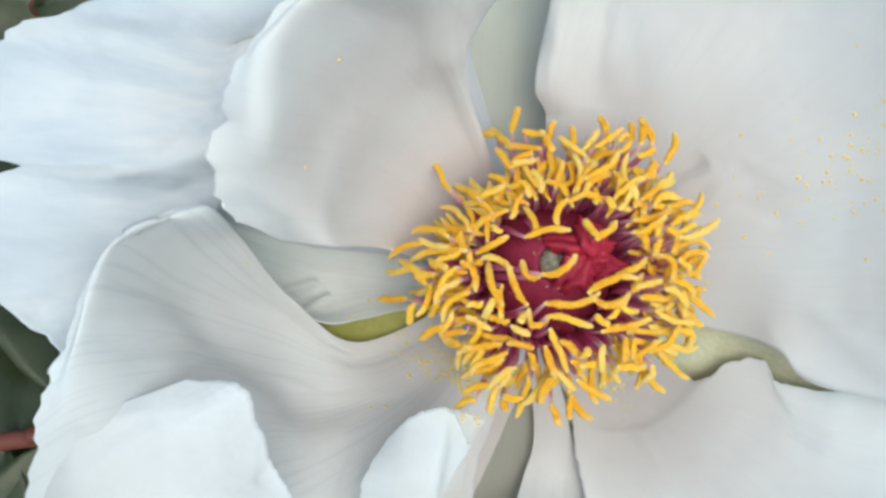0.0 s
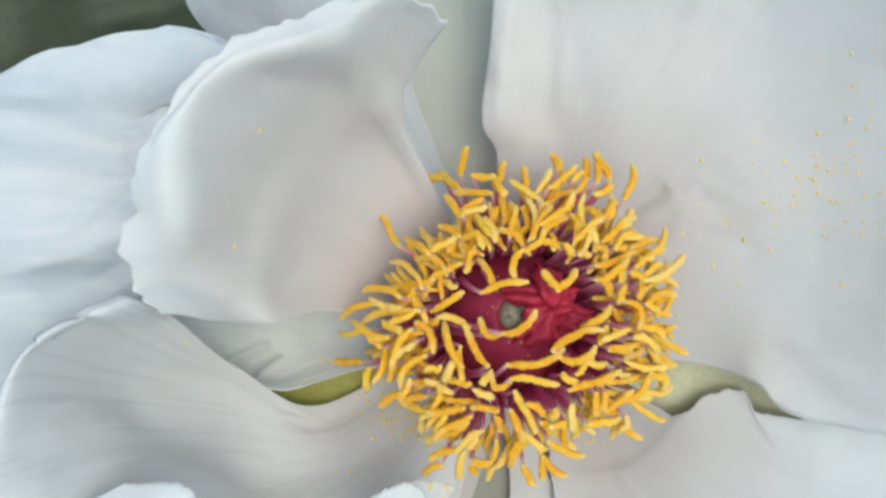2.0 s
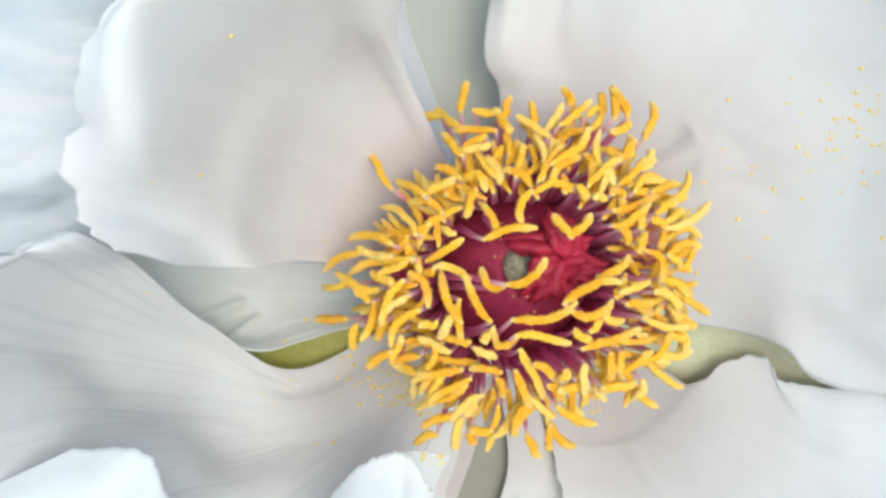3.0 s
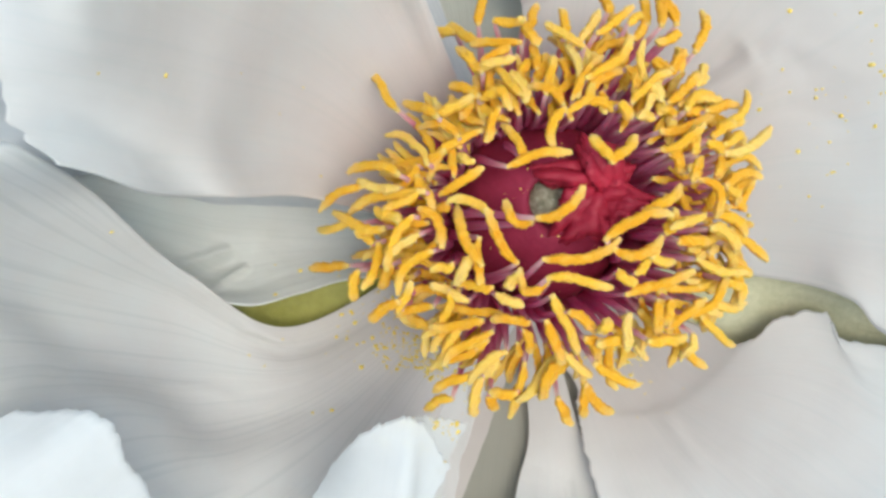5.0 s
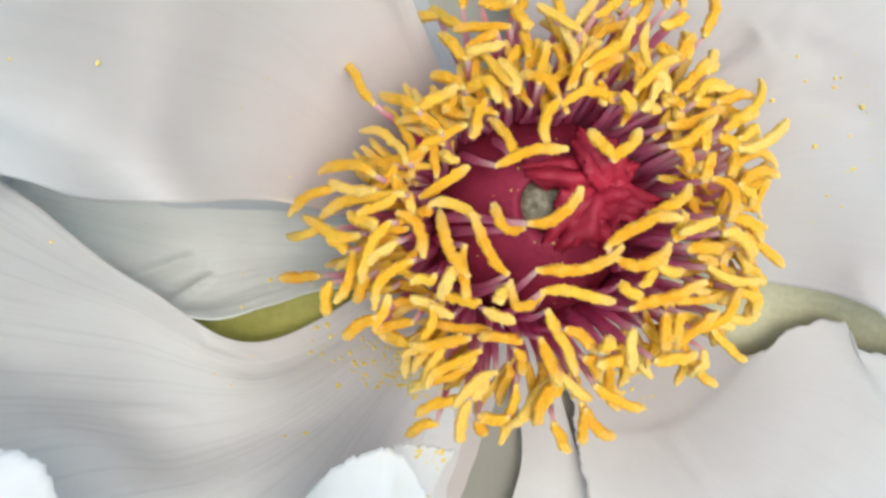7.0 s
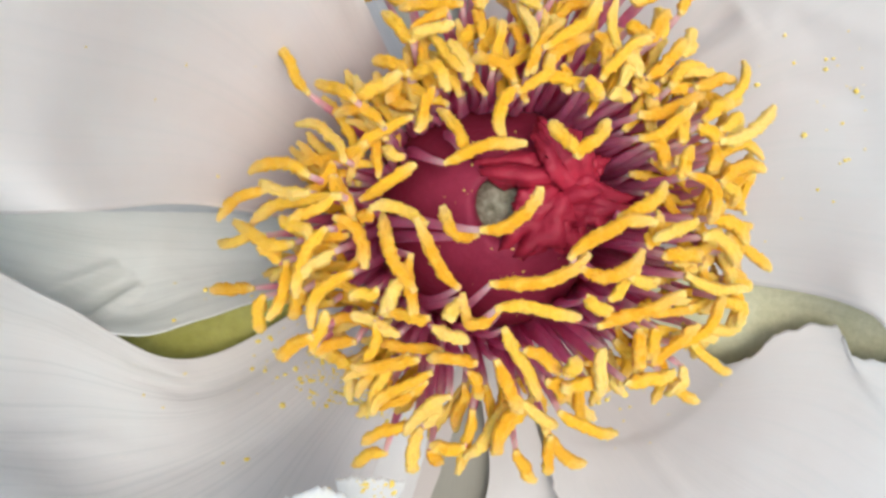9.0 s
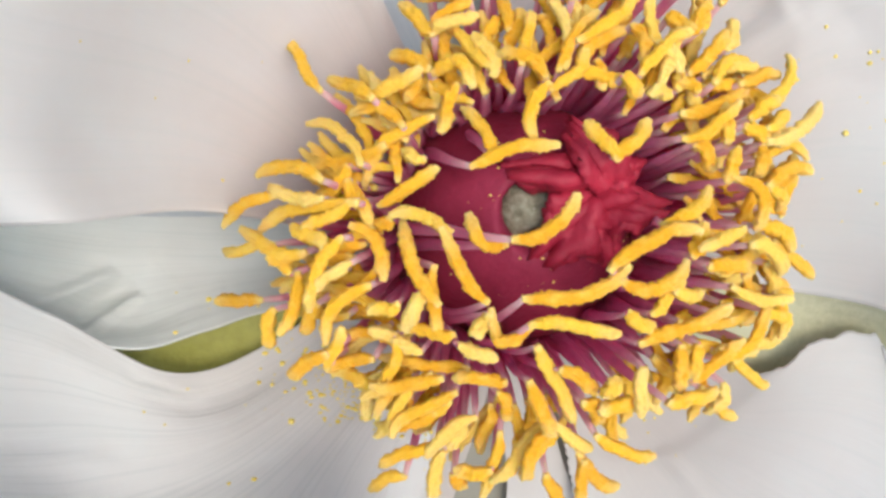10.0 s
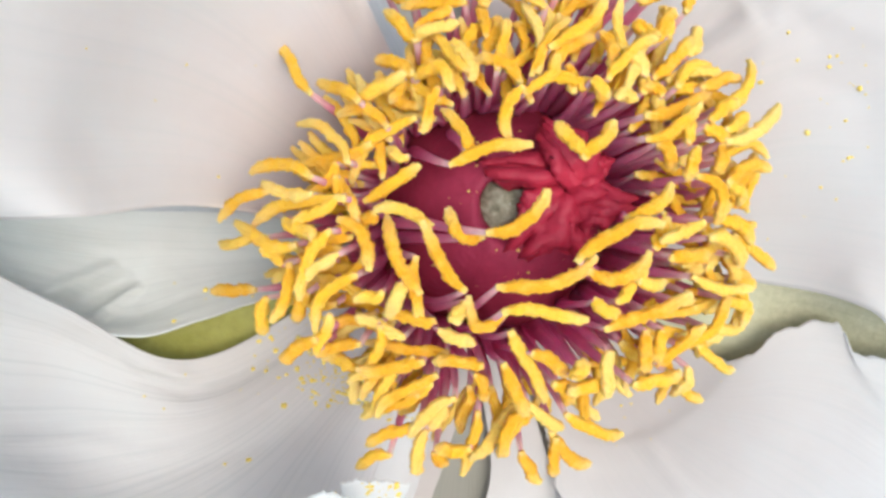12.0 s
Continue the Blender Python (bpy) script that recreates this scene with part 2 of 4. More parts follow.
def petal(base, ribs, curl, ruffle, seed, parent, name="petal", material=None, label="", frill=1.0, thick=0.28, width=10.0, crinkle=1.0, pleat=1.0, crease=None, ridges=(), wrinkles=0, rise=1.0, ragged=0.0):
    """A petal over ribs that fan out from its base (millimetres in the flower's axes, z out of its mouth). curl: how far the rim rolls back;
    ruffle: waves of the blade; frill: how torn the rim is; crease: the point of each rib where the blade folds over;
    ridges: single folds (from, to, width, height); wrinkles: how many more small folds lie about; rise: how high they stand; ragged: how uneven the side edges are."""
    base = Vector(base)
    m = len(ribs)
    paths = []
    for j, r in enumerate(ribs):
        side = j / (m - 1) - 0.5
        chord = (Vector(ribs[-1][0]) - Vector(ribs[0][0])).normalized()
        paths.append([base + chord * side * width] + [Vector(p) for p in r])
    NU, NV = 116, 104
    rows = []
    for i in range(NV + 1):
        v = i / NV
        cross = [along(p, v, crease, 0.1) for p in paths]
        rows.append([along(cross, j / NU) for j in range(NU + 1)])
    rnd = random.Random(seed * 7 + 1)
    segs = [(Vector(a), Vector(b), w, h) for a, b, w, h in ridges]
    for _ in range(wrinkles):
        i, j = int(NV * rnd.uniform(0.35, 0.98)), int(NU * rnd.uniform(0.04, 0.96))
        i2 = min(NV, max(0, i + rnd.choice((-1, 1)) * rnd.randint(14, 34)))
        j2 = min(NU, max(0, j + rnd.randint(-14, 14)))
        segs.append((rows[i][j], rows[i2][j2], rnd.uniform(0.8, 2.0), rise * rnd.choice((-1, 1, 1)) * rnd.uniform(0.12, 0.36)))
    segs = [(a, (b - a) * Vector((1, 1, 0)), max((b - a).xy.length_squared, 1e-6), w, h) for a, b, w, h in segs]
    out = []
    for i in range(NV + 1):
        v, row = i / NV, []
        for j in range(NU + 1):
            w = j / NU
            p = rows[i][j]
            du = rows[i][min(j + 1, NU)] - rows[i][max(j - 1, 0)]
            dv = rows[min(i + 1, NV)][j] - rows[max(i - 1, 0)][j]
            n = du.cross(dv)
            n = n.normalized() if n.length > 1e-9 else Vector((0, 0, 1))
            if n.z < 0:
                n = -n
            edge = max(v, 0.0) ** 2
            q = p + Vector((seed * 31.7, seed * 12.1, 0))
            wave = 1.1 * noise.noise(q * 0.055)
            folds = 0.55 * noise.noise(Vector((w * 8 + seed, v * 4.5, seed * 2.0))) + 0.3 * noise.noise(Vector((w * 21 + seed, v * 8, seed * 3.0))) + 0.25 * noise.noise(q * 0.2)
            dents = 0.7 * noise.noise(q * 0.085) + 0.42 * noise.noise(q * 0.19 + Vector((4, 9, 2))) + 0.12 * noise.noise(q * 0.45)
            wave += crinkle * edge * (pleat * folds + (1 - pleat) * dents)
            furrow = pleat * noise.noise(Vector((w * 13 + seed, v * 2.5, seed))) * 0.16 * min(1, v * 2)
            p = p + n * (ruffle * (wave * min(1, 2.2 * v) + furrow))
            for a, ab, ll, w0, h0 in segs:
                ap = rows[i][j] - a
                ap.z = 0
                s = min(1.0, max(0.0, ap.dot(ab) / ll))
                far = (ap - ab * s).length_squared / (w0 * w0)
                if far < 5:
                    p = p + n * (h0 * math.exp(-far) * (1 - (2 * s - 1) ** 4))
            d = dv.normalized() if dv.length > 1e-9 else Vector((0, 0, 0))
            if crease:
                # the fold wanders to and fro
                vc = crease / len(ribs[0])
                near = math.exp(-((v - vc) / 0.11) ** 2)
                p = p + d * (near * (2.0 * noise.noise(Vector((w * 7, 3.3, seed))) + 1.2 * noise.noise(Vector((w * 21, 6.3, seed)))))
            if ragged:
                # uneven side edges
                side = du.normalized() if du.length > 1e-9 else Vector((0, 0, 0))
                uneven = noise.noise(Vector((v * 16, seed, 3.1))) + 0.6 * noise.noise(Vector((v * 41, seed, 7.7)))
                p = p + side * (ragged * uneven * (math.exp(-w / 0.05) + math.exp(-(1 - w) / 0.05)))
            if v > 0.8:
                # torn, notched rim
                rim = ((v - 0.8) / 0.2) ** 2
                tear = noise.noise(Vector((w * 9 + seed * 3, 1.7, seed))) * 2.2 + noise.noise(Vector((w * 34, 4.2, seed))) * 1.1 + noise.noise(Vector((w * 62, 8.1, seed))) * 0.3
                p = p + d * (tear * frill * rim)
            if v > 0.78:
                rim = ((v - 0.78) / 0.22) ** 2
                roll = curl * (0.75 + 0.5 * noise.noise(Vector((w * 4, seed, 2.0))))
                p = p - n * (roll * rim)
            row.append(p * MM)
        out.append(row)
    bm = sheet(out)
    bm.normal_update()
    if sum(f.normal.z for f in bm.faces) < 0:
        bmesh.ops.reverse_faces(bm, faces=bm.faces)
    ob = part(name, bm, material or PETAL, parent, label)
    mod = ob.modifiers.new("thickness", "SOLIDIFY")
    mod.thickness, mod.offset = thick * MM, -1
    return ob


def tube(path, radii, sides, lobes=0.0, rough=0.0, seed=0.0, flat=1.0, up=Vector((0, 0, 1))):
    """A closed skin swept along a path of points; lobes give it a groove along its length."""
    rows, n = [], len(path)
    for i, p in enumerate(path):
        d = (path[min(i + 1, n - 1)] - path[max(i - 1, 0)]).normalized()
        a = up.cross(d)
        a = a.normalized() if a.length > 1e-4 else Vector((1, 0, 0))
        b = d.cross(a)
        row = []
        for k in range(sides):
            c = 2 * math.pi * k / sides
            r = radii[i] * (1 - lobes * abs(math.sin(c)) ** 6)
            if rough:
                q = p * 1.6 + Vector((math.cos(c), math.sin(c), seed))
                r *= 1 + rough * (0.7 * noise.noise(q * 1.3) + 0.5 * noise.noise(q * 3.1) + 0.6 * noise.noise(q * 6.7) + 0.5 * noise.noise(q * 12.1))
            row.append((p + a * r * math.cos(c) + b * r * flat * math.sin(c)) * MM)
        rows.append(row)
    bm = sheet(rows, closed=True)
    for ring in (range(sides), range((n - 1) * sides, n * sides)):
        bm.verts.ensure_lookup_table()
        bm.faces.new([bm.verts[k] for k in ring])
    bmesh.ops.recalc_face_normals(bm, faces=bm.faces)
    return bm


# ---- the flower ----
FLOWER = VIEW @ pose(0.017, 0.155, -0.007, 90, 0, 0)
flower = tagged(new("peony_flower"), "wide-open white peony flower with yellow stamens and magenta heart", "flower")
flower.empty_display_size = 0.02
flower.matrix_world = FLOWER


def dome(x, y):
    """Height of the anthers' crown over the flower's base, in millimetres."""
    return max(5.0, min(34.0, 31.296 + 0.1153 * x + 0.0361 * y - 0.02006 * x * x + 0.01000 * x * y - 0.01636 * y * y))


HEART = Vector((0.8, 2.8, 0))  # the axis of the heart


def stamen(x, y, heading, length, bend, lift=0.0, droop=0.0, thick=0.54):
    """One stamen: its anther starts at x, y on the crown, runs on along the heading and bows sideways by bend."""
    seed = x * 7.3 + y * 3.1
    rnd = random.Random(round(seed * 100))
    h = radians(heading)
    ahead, left = Vector((math.cos(h), math.sin(h), 0)), Vector((-math.sin(h), math.cos(h), 0))
    lift += rnd.uniform(-0.9, 0.9)
    hook, dip = rnd.choice((-1, 1)) * rnd.uniform(0.2, 1.3) * (1.0 if thick < 0.52 else 0.4), rnd.uniform(-0.6, 1.2)
    a = Vector((x, y, dome(x, y) + lift))
    f = a + ahead * length * 1.1
    f.z = dome(f.x, f.y) + lift - droop + rnd.uniform(-1.2, 1.0)
    c = (a + f) / 2 + left * (2.5 * bend) + Vector((0, 0, 0.10 * length))
    path = []
    for i in range(49):
        s = i / 48
        p = a * (1 - s) ** 2 + c * 2 * s * (1 - s) + f * s * s
        p += (left * hook - Vector((0, 0, dip))) * (max(0.0, s - 0.5) ** 2 * 3.6)
        p += Vector((noise.noise(Vector((s * 1.9, seed, 1))), noise.noise(Vector((s * 1.9, seed, 5))), noise.noise(Vector((s * 1.9, seed, 9))))) * 0.5
        p += Vector((noise.noise(Vector((s * 7, seed, 2))), noise.noise(Vector((s * 7, seed, 6))), 0)) * 0.1
        path.append(p)
    w = thick * rnd.uniform(0.88, 1.12)
    radii = [w * min(1.0, 0.5 + 2.2 * s, 0.5 + 3.2 * (1 - s)) * (1 + 0.16 * noise.noise(Vector((s * 5, seed, 3)))) for s in (i / 48 for i in range(49))]
    # the thread comes up from the ring round the heart
    foot_angle = math.atan2(a.y - HEART.y, a.x - HEART.x) + rnd.uniform(-0.12, 0.12)
    out = Vector((math.cos(foot_angle), math.sin(foot_angle), 0))
    reach = (Vector((a.x, a.y, 0)) - HEART).length
    ring = max(10.8, min(13.6, 0.62 * reach)) + rnd.uniform(-0.6, 0.6)
    foot = HEART + out * ring + Vector((0, 0, rnd.uniform(3, 6)))
    knee = HEART + out * max(ring + 0.6, 0.66 * reach) + Vector((0, 0, a.z * 0.62))
    thread = []
    for i in range(15):
        s = i / 14
        thread.append(Vector((noise.noise(Vector((s * 2, seed, 2))), noise.noise(Vector((s * 2, seed, 7))), 0)) * 1.1 * s * (1 - s) * 4 * 0.5 + foot * (1 - s) ** 2 + knee * 2 * s * (1 - s) + (path[1] - Vector((0, 0, 0.1))) * s * s)
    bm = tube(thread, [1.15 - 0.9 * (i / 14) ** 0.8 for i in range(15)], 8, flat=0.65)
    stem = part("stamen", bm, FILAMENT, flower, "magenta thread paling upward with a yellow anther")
    part("anther", tube(path, radii, 22, lobes=0.40, rough=0.42, seed=seed), ANTHER, stem, "powdery egg-yolk yellow anther")


def heart():
    """The leathery magenta sheath, torn open over the downy carpel."""
    top = Vector((1.6, 5.2, 0))
    rows = []
    for i in range(33):
        s = i / 32
        # profile from the foot up to the mouth and a little way down inside
        r = [12.2, 12.3, 11.4, 9.3, 6.7, 4.3, 3.1, 2.7]
        z = [0.0, 7.0, 13.5, 18.5, 21.8, 23.6, 23.4, 20.5]
        e = along([Vector((a, b, 0)) for a, b in zip(r, z)], s)
        row = []
        for j in range(56):
            c = 2 * math.pi * j / 56
            q = Vector((math.cos(c) * 1.6, math.sin(c) * 1.6, s * 3))
            rr = e.x * (1 + 0.05 * noise.noise(q) + 0.03 * noise.noise(q * 3.1) + 0.018 * math.cos(5 * c + 0.6))
            mid = HEART.lerp(top, s)
            row.append(Vector((mid.x + rr * math.cos(c), mid.y + rr * math.sin(c), e.y + 0.5 * noise.noise(q * 1.7)))* MM)
        rows.append(row)
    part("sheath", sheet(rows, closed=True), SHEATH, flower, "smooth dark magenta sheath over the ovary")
    # downy carpel in the mouth
    rows = []
    for i in range(17):
        s = i / 16
        row = []
        for j in range(28):
            c = 2 * math.pi * j / 28
            rr = 3.0 * math.cos(s * math.pi / 2 * 0.98) * (1 + 0.3 * noise.noise(Vector((math.cos(c) * 1.7, math.sin(c) * 1.7, s * 2))))
            row.append(Vector((top.x - 0.3 + rr * math.cos(c), top.y + rr * math.sin(c) * 0.8, 20.3 + 3.0 * math.sin(s * math.pi / 2) + 0.25 * noise.noise(Vector((j * 0.7, i * 0.7, 2)))))* MM)
        rows.append(row)
    part("carpel", sheet(rows, closed=True), CARPEL, flower, "grey-green downy carpel showing through the torn sheath")


def lobe(x, y, z, heading, length, width, tip_rise, seed):
    """A torn crimson lobe of the sheath's mouth: crumpled, with a ragged rim."""
    h = radians(heading)
    ahead, left = Vector((math.cos(h), math.sin(h), 0)), Vector((-math.sin(h), math.cos(h), 0))
    rows = []
    for i in range(25):
        s = i / 24
        row = []
        for j in range(25):
            w = j / 24 - 0.5
            wide = width * (0.6 + 0.55 * math.sin(math.pi * min(1, s * 0.8 + 0.1)))
            wide *= 1 + (0.5 * noise.noise(Vector((s * 5, seed, 3 + math.copysign(2, w)))) + 0.3 * noise.noise(Vector((s * 13, seed, 3 + math.copysign(2, w))))) * abs(w) * 2
            reach = length * (s + s * s * (0.42 * noise.noise(Vector((w * 5, seed, 1))) + 0.22 * noise.noise(Vector((w * 15, seed, 6))) - 0.9 * w * w))
            p = Vector((x, y, z)) + ahead * reach + left * w * wide
            p.z += tip_rise * math.sin(s * 2.4) + 1.2 * noise.noise(Vector((s * 2.2, w * 3.2, seed))) + 0.3 * noise.noise(Vector((s * 5, w * 6, seed)))
            p.z += 1.4 * abs(w) * math.sin(seed * 2.1) - 0.8 * s * s - 1.1 * (2 * abs(w)) ** 3 - 0.9 * s ** 5
            row.append(p * MM)
        rows.append(row)
    ob = part("sheath_lobe", sheet(rows), CRIMSON, flower, "crumpled crimson torn lobe of the sheath")
    mod = ob.modifiers.new("thickness", "SOLIDIFY")
    mod.thickness = 0.4 * MM


petal((-5, 4, -1), [
    [(-26.3, 7.2, 16), (-33.6, 7.7, 33), (-40.9, 8.7, 34), (-43.6, 11, 46)],
    [(-26.5, 12.8, 14), (-35, 13.9, 36), (-39.6, 15.3, 47), (-45.5, 15.8, 53)],
    [(-23.5, 20.1, 15), (-33, 22.8, 38), (-37.9, 21.9, 55), (-44.2, 23.6, 56)],
    [(-18.6, 24.8, 16), (-28.9, 30, 38), (-35.8, 30.9, 58), (-40.1, 30.3, 59)],
    [(-15.5, 28.9, 16), (-22.8, 36.5, 40), (-30.4, 36.9, 58), (-31.6, 38.5, 60)],
    [(-12.3, 27.8, 15), (-18.4, 37.7, 38), (-21.4, 39.7, 55), (-22.6, 43.1, 57)],
    [(-11, 26.9, 14), (-15.6, 37.5, 34), (-14.7, 43.5, 47), (-13.4, 46.4, 51)],
    [(-9.5, 25.6, 12), (-13.4, 36.8, 27), (-11.5, 41.4, 31), (-6.6, 44, 44)],
], 0.6, 0.9, 1, flower, label="white petal with a crinkled, notched rim", pleat=0.2, frill=0.9, crease=3, wrinkles=7, ridges=(((-20.5, 32.9, 35), (-17.8, 42.3, 35), 1.5, 0.5), ((-34.5, 28.5, 40), (-27.2, 36.8, 40), 2.5, 0.4),))
petal((-6, -3, -1), [
    [(-32.6, -10, 3), (-43.9, -1.1, 12), (-48, 8.8, 29), (-48.2, 12.5, 42), (-50.4, 13.8, 45)],
    [(-31.5, -13.1, 3), (-47.9, -4.6, 10), (-56.5, 3.1, 30), (-57.6, 8.9, 50), (-60.2, 6.2, 51)],
    [(-29.3, -15.1, 4), (-46.1, -12.8, 9), (-57.2, -6.7, 28), (-62.1, -3.6, 50), (-64.9, -5, 51)],
    [(-27.1, -17.5, 5), (-42.1, -20.9, 9), (-51.2, -15.3, 24), (-62.7, -13.8, 46), (-71.2, -18.7, 48)],
    [(-24, -20.6, 5), (-35.7, -26.5, 11), (-45.7, -28.2, 20), (-59.7, -28.4, 38), (-76.1, -34.1, 38)],
    [(-19.9, -22.7, 5), (-27.8, -35.8, 10), (-36, -42.7, 16), (-48.7, -44.7, 30), (-62.8, -51.6, 32)],
    [(-13.6, -24.9, 2), (-19.9, -39.4, 5), (-25.7, -45.5, 11), (-35.7, -49, 24), (-51.1, -57.9, 28)],
], 0.5, 1.0, 2, flower, label="white petal with a crinkled, notched rim", pleat=0.4, wrinkles=14, rise=1.4, material=PETAL_RIDGED, ridges=(((-40, -8.6, 4), (-33.2, -12.6, 5), 0.9, 0.7), ((-39, -10.4, 4), (-33, -14.4, 5), 1.0, -0.4), ((-60.5, -1, 34), (-55.4, -10.6, 30), 1.6, 1.0), ((-57.8, -1, 32), (-53, -10, 28), 1.8, -0.8), ((-66, -17, 44), (-55, -12, 30), 1.6, 0.7)))
petal((-6, 0, -2), [
    [(-22.9, -3.7, 5), (-31.3, -5.2, 5), (-38.3, -5.7, 7), (-47.7, -2, 11), (-50.7, 0.2, 15)],
    [(-24.7, -1, 2), (-32.7, -2.1, 2), (-40.5, -3.1, 3), (-49.4, 1, 10), (-52.4, 3.6, 16)],
    [(-26.3, 2.1, 1), (-37, 3.2, 1), (-44.2, 4.3, 3), (-52.6, 8.5, 15), (-55.7, 10.3, 21)],
    [(-27.4, 9.6, 1), (-36.9, 12.3, 2), (-44.8, 14.8, 5), (-56, 16.9, 20), (-58.1, 17.5, 25)],
], 0, 0.7, 3, flower, label="white petal with a crinkled, notched rim", frill=0.3, wrinkles=5, ridges=(((-48.5, -0.9, 4), (-40.7, 1.4, 4), 0.75, 1.2), ((-44.4, -4.6, 4), (-38.4, -1.0, 4), 0.5, 1.1), ((-45.6, -2.4, 4), (-39.3, 0.2, 4), 0.9, -0.7), ((-52, 4, 6), (-36, 3.2, 2), 2.0, 0.5), ((-50, 9, 8), (-34, 8, 2), 2.0, 0.45),), material=PETAL_COOL)
petal((-7, 3, -9), [
    [(-52.3, -5.4, 0.0), (-57.9, -4.2, 21), (-72.5, -10.6, 36)],
    [(-52.8, -0.1, 0.5), (-57.8, -0.2, 23), (-75.5, -5, 38)],
    [(-53.1, 3.3, 1.0), (-57.6, 2.9, 25), (-81.2, 0.2, 40)],
    [(-52.4, 10.4, 9.2), (-55, 9.5, 31), (-84.6, 11, 42)],
    [(-43.4, 15.4, 27.0), (-54, 14.9, 34), (-80.5, 17, 42)],
    [(-42.5, 19.1, 29.1), (-52.9, 18.2, 36.1), (-76, 18.8, 42)],
    [(-41.8, 23.3, 30.5), (-52.8, 21.7, 37.5), (-78.6, 20.6, 43)],
    [(-41.4, 27.6, 31.2), (-52.6, 25.6, 38.2), (-82.6, 27, 43)],
    [(-40.6, 31.9, 31.2), (-52.1, 29.5, 38.2), (-79.2, 34.6, 43)],
    [(-39.5, 35.3, 31.2), (-51.4, 32.6, 38.2), (-76.6, 38.6, 43)],
    [(-37.6, 38.6, 30.9), (-49.5, 35.3, 37.9), (-66.5, 40.8, 43)],
    [(-35.3, 41.4, 30.5), (-47.1, 37.7, 37.5), (-57, 45.5, 42)],
    [(-23.4, 43.6, 22.0), (-29.7, 42.2, 36.8), (-45.3, 47.7, 41)],
    [(-21.6, 41.7, 21.3), (-27, 40.3, 35.4), (-39.7, 47.3, 40)],
    [(-20.2, 39.5, 20.5), (-25.9, 38.1, 34), (-34.8, 44.5, 39)],
], 0.3, 0.8, 4, flower, label="white petal with a crinkled, notched rim", crinkle=1.5, width=14.0, pleat=0.3, wrinkles=44, rise=2.4, frill=1.1, material=PETAL_CRUMPLED, ridges=(((-56.9, 41.6, 38), (-53.7, 45.5, 38), 1.3, 0.7), ((-49.8, 39.2, 36), (-48, 42.8, 36), 1.5, 0.5), ((-63, 34.9, 36), (-66.5, 38.2, 36), 1.5, 0.6),))
petal((-3, 8, -6), [
    [(-21.1, 34.2, -2), (-36.7, 45.8, 8), (-43.9, 54.3, 24), (-42.3, 62, 28)],
    [(-16.8, 37.1, -3), (-27.5, 52.8, 8), (-34.8, 60.4, 24), (-33.8, 65.5, 30)],
    [(-13.6, 38.9, -3), (-20.2, 53.5, 3), (-25.7, 64.9, 14), (-27.3, 69.9, 24)],
    [(-9.3, 40, -5), (-11.1, 56.6, 0), (-12.9, 67.2, 10), (-17.2, 72.6, 20)],
], 1, 0.8, 5, flower, label="white petal with a crinkled, notched rim", crinkle=1.2, pleat=0.3, wrinkles=12, rise=2.0, material=PETAL_CRUMPLED)
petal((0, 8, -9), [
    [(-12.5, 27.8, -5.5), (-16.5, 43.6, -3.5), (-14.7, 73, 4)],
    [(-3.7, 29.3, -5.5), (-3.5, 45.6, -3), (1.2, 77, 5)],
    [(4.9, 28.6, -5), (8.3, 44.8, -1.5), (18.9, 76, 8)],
], 0, 0.7, 6, flower, label="grey-green outer petal, deep between its neighbours", material=PETAL_OUTER, pleat=0.2, wrinkles=5)
petal((4, 3, -1), [
    [(1.8, 30.3, 4), (-0.6, 37, 7), (1.5, 48.9, 11), (2.9, 65.2, 24)],
    [(6.1, 29.9, 5), (7, 39.6, 8.5), (10, 52.8, 15), (10.8, 70.3, 30)],
    [(13.4, 28.9, 5), (16.3, 41.4, 10.5), (20.4, 54.8, 18), (21.3, 71.6, 34)],
    [(23.1, 22.5, 8), (31.2, 32.4, 12.5), (42.8, 46.1, 21), (50.1, 63.7, 38)],
    [(29.9, 13.3, 9), (42.1, 15.6, 14), (54.6, 20.6, 22), (75, 27.5, 40)],
    [(31.3, 3, 8), (42.4, 1.7, 14), (54.1, 2.3, 22), (73.3, 2.2, 40)],
    [(30.5, -7.1, 5), (40.9, -10.2, 12), (46.7, -16, 15), (67.3, -19.5, 30)],
], 0, 0.8, 7, flower, label="white petal with a crinkled, notched rim", material=PETAL_SIDE, pleat=0.1, width=16.0, crinkle=1.7, wrinkles=18, rise=1.3, ridges=(((2.4, 32, 5), (4.0, 62, 18), 3.2, 1.8), ((10, 33, 6), (12.5, 62, 20), 3.0, -0.9), ((20.4, 18.6, 12), (29.8, 22.9, 12), 1.6, -1.2), ((22.7, 17.7, 13), (31.8, 21.5, 13), 1.6, 0.5),))
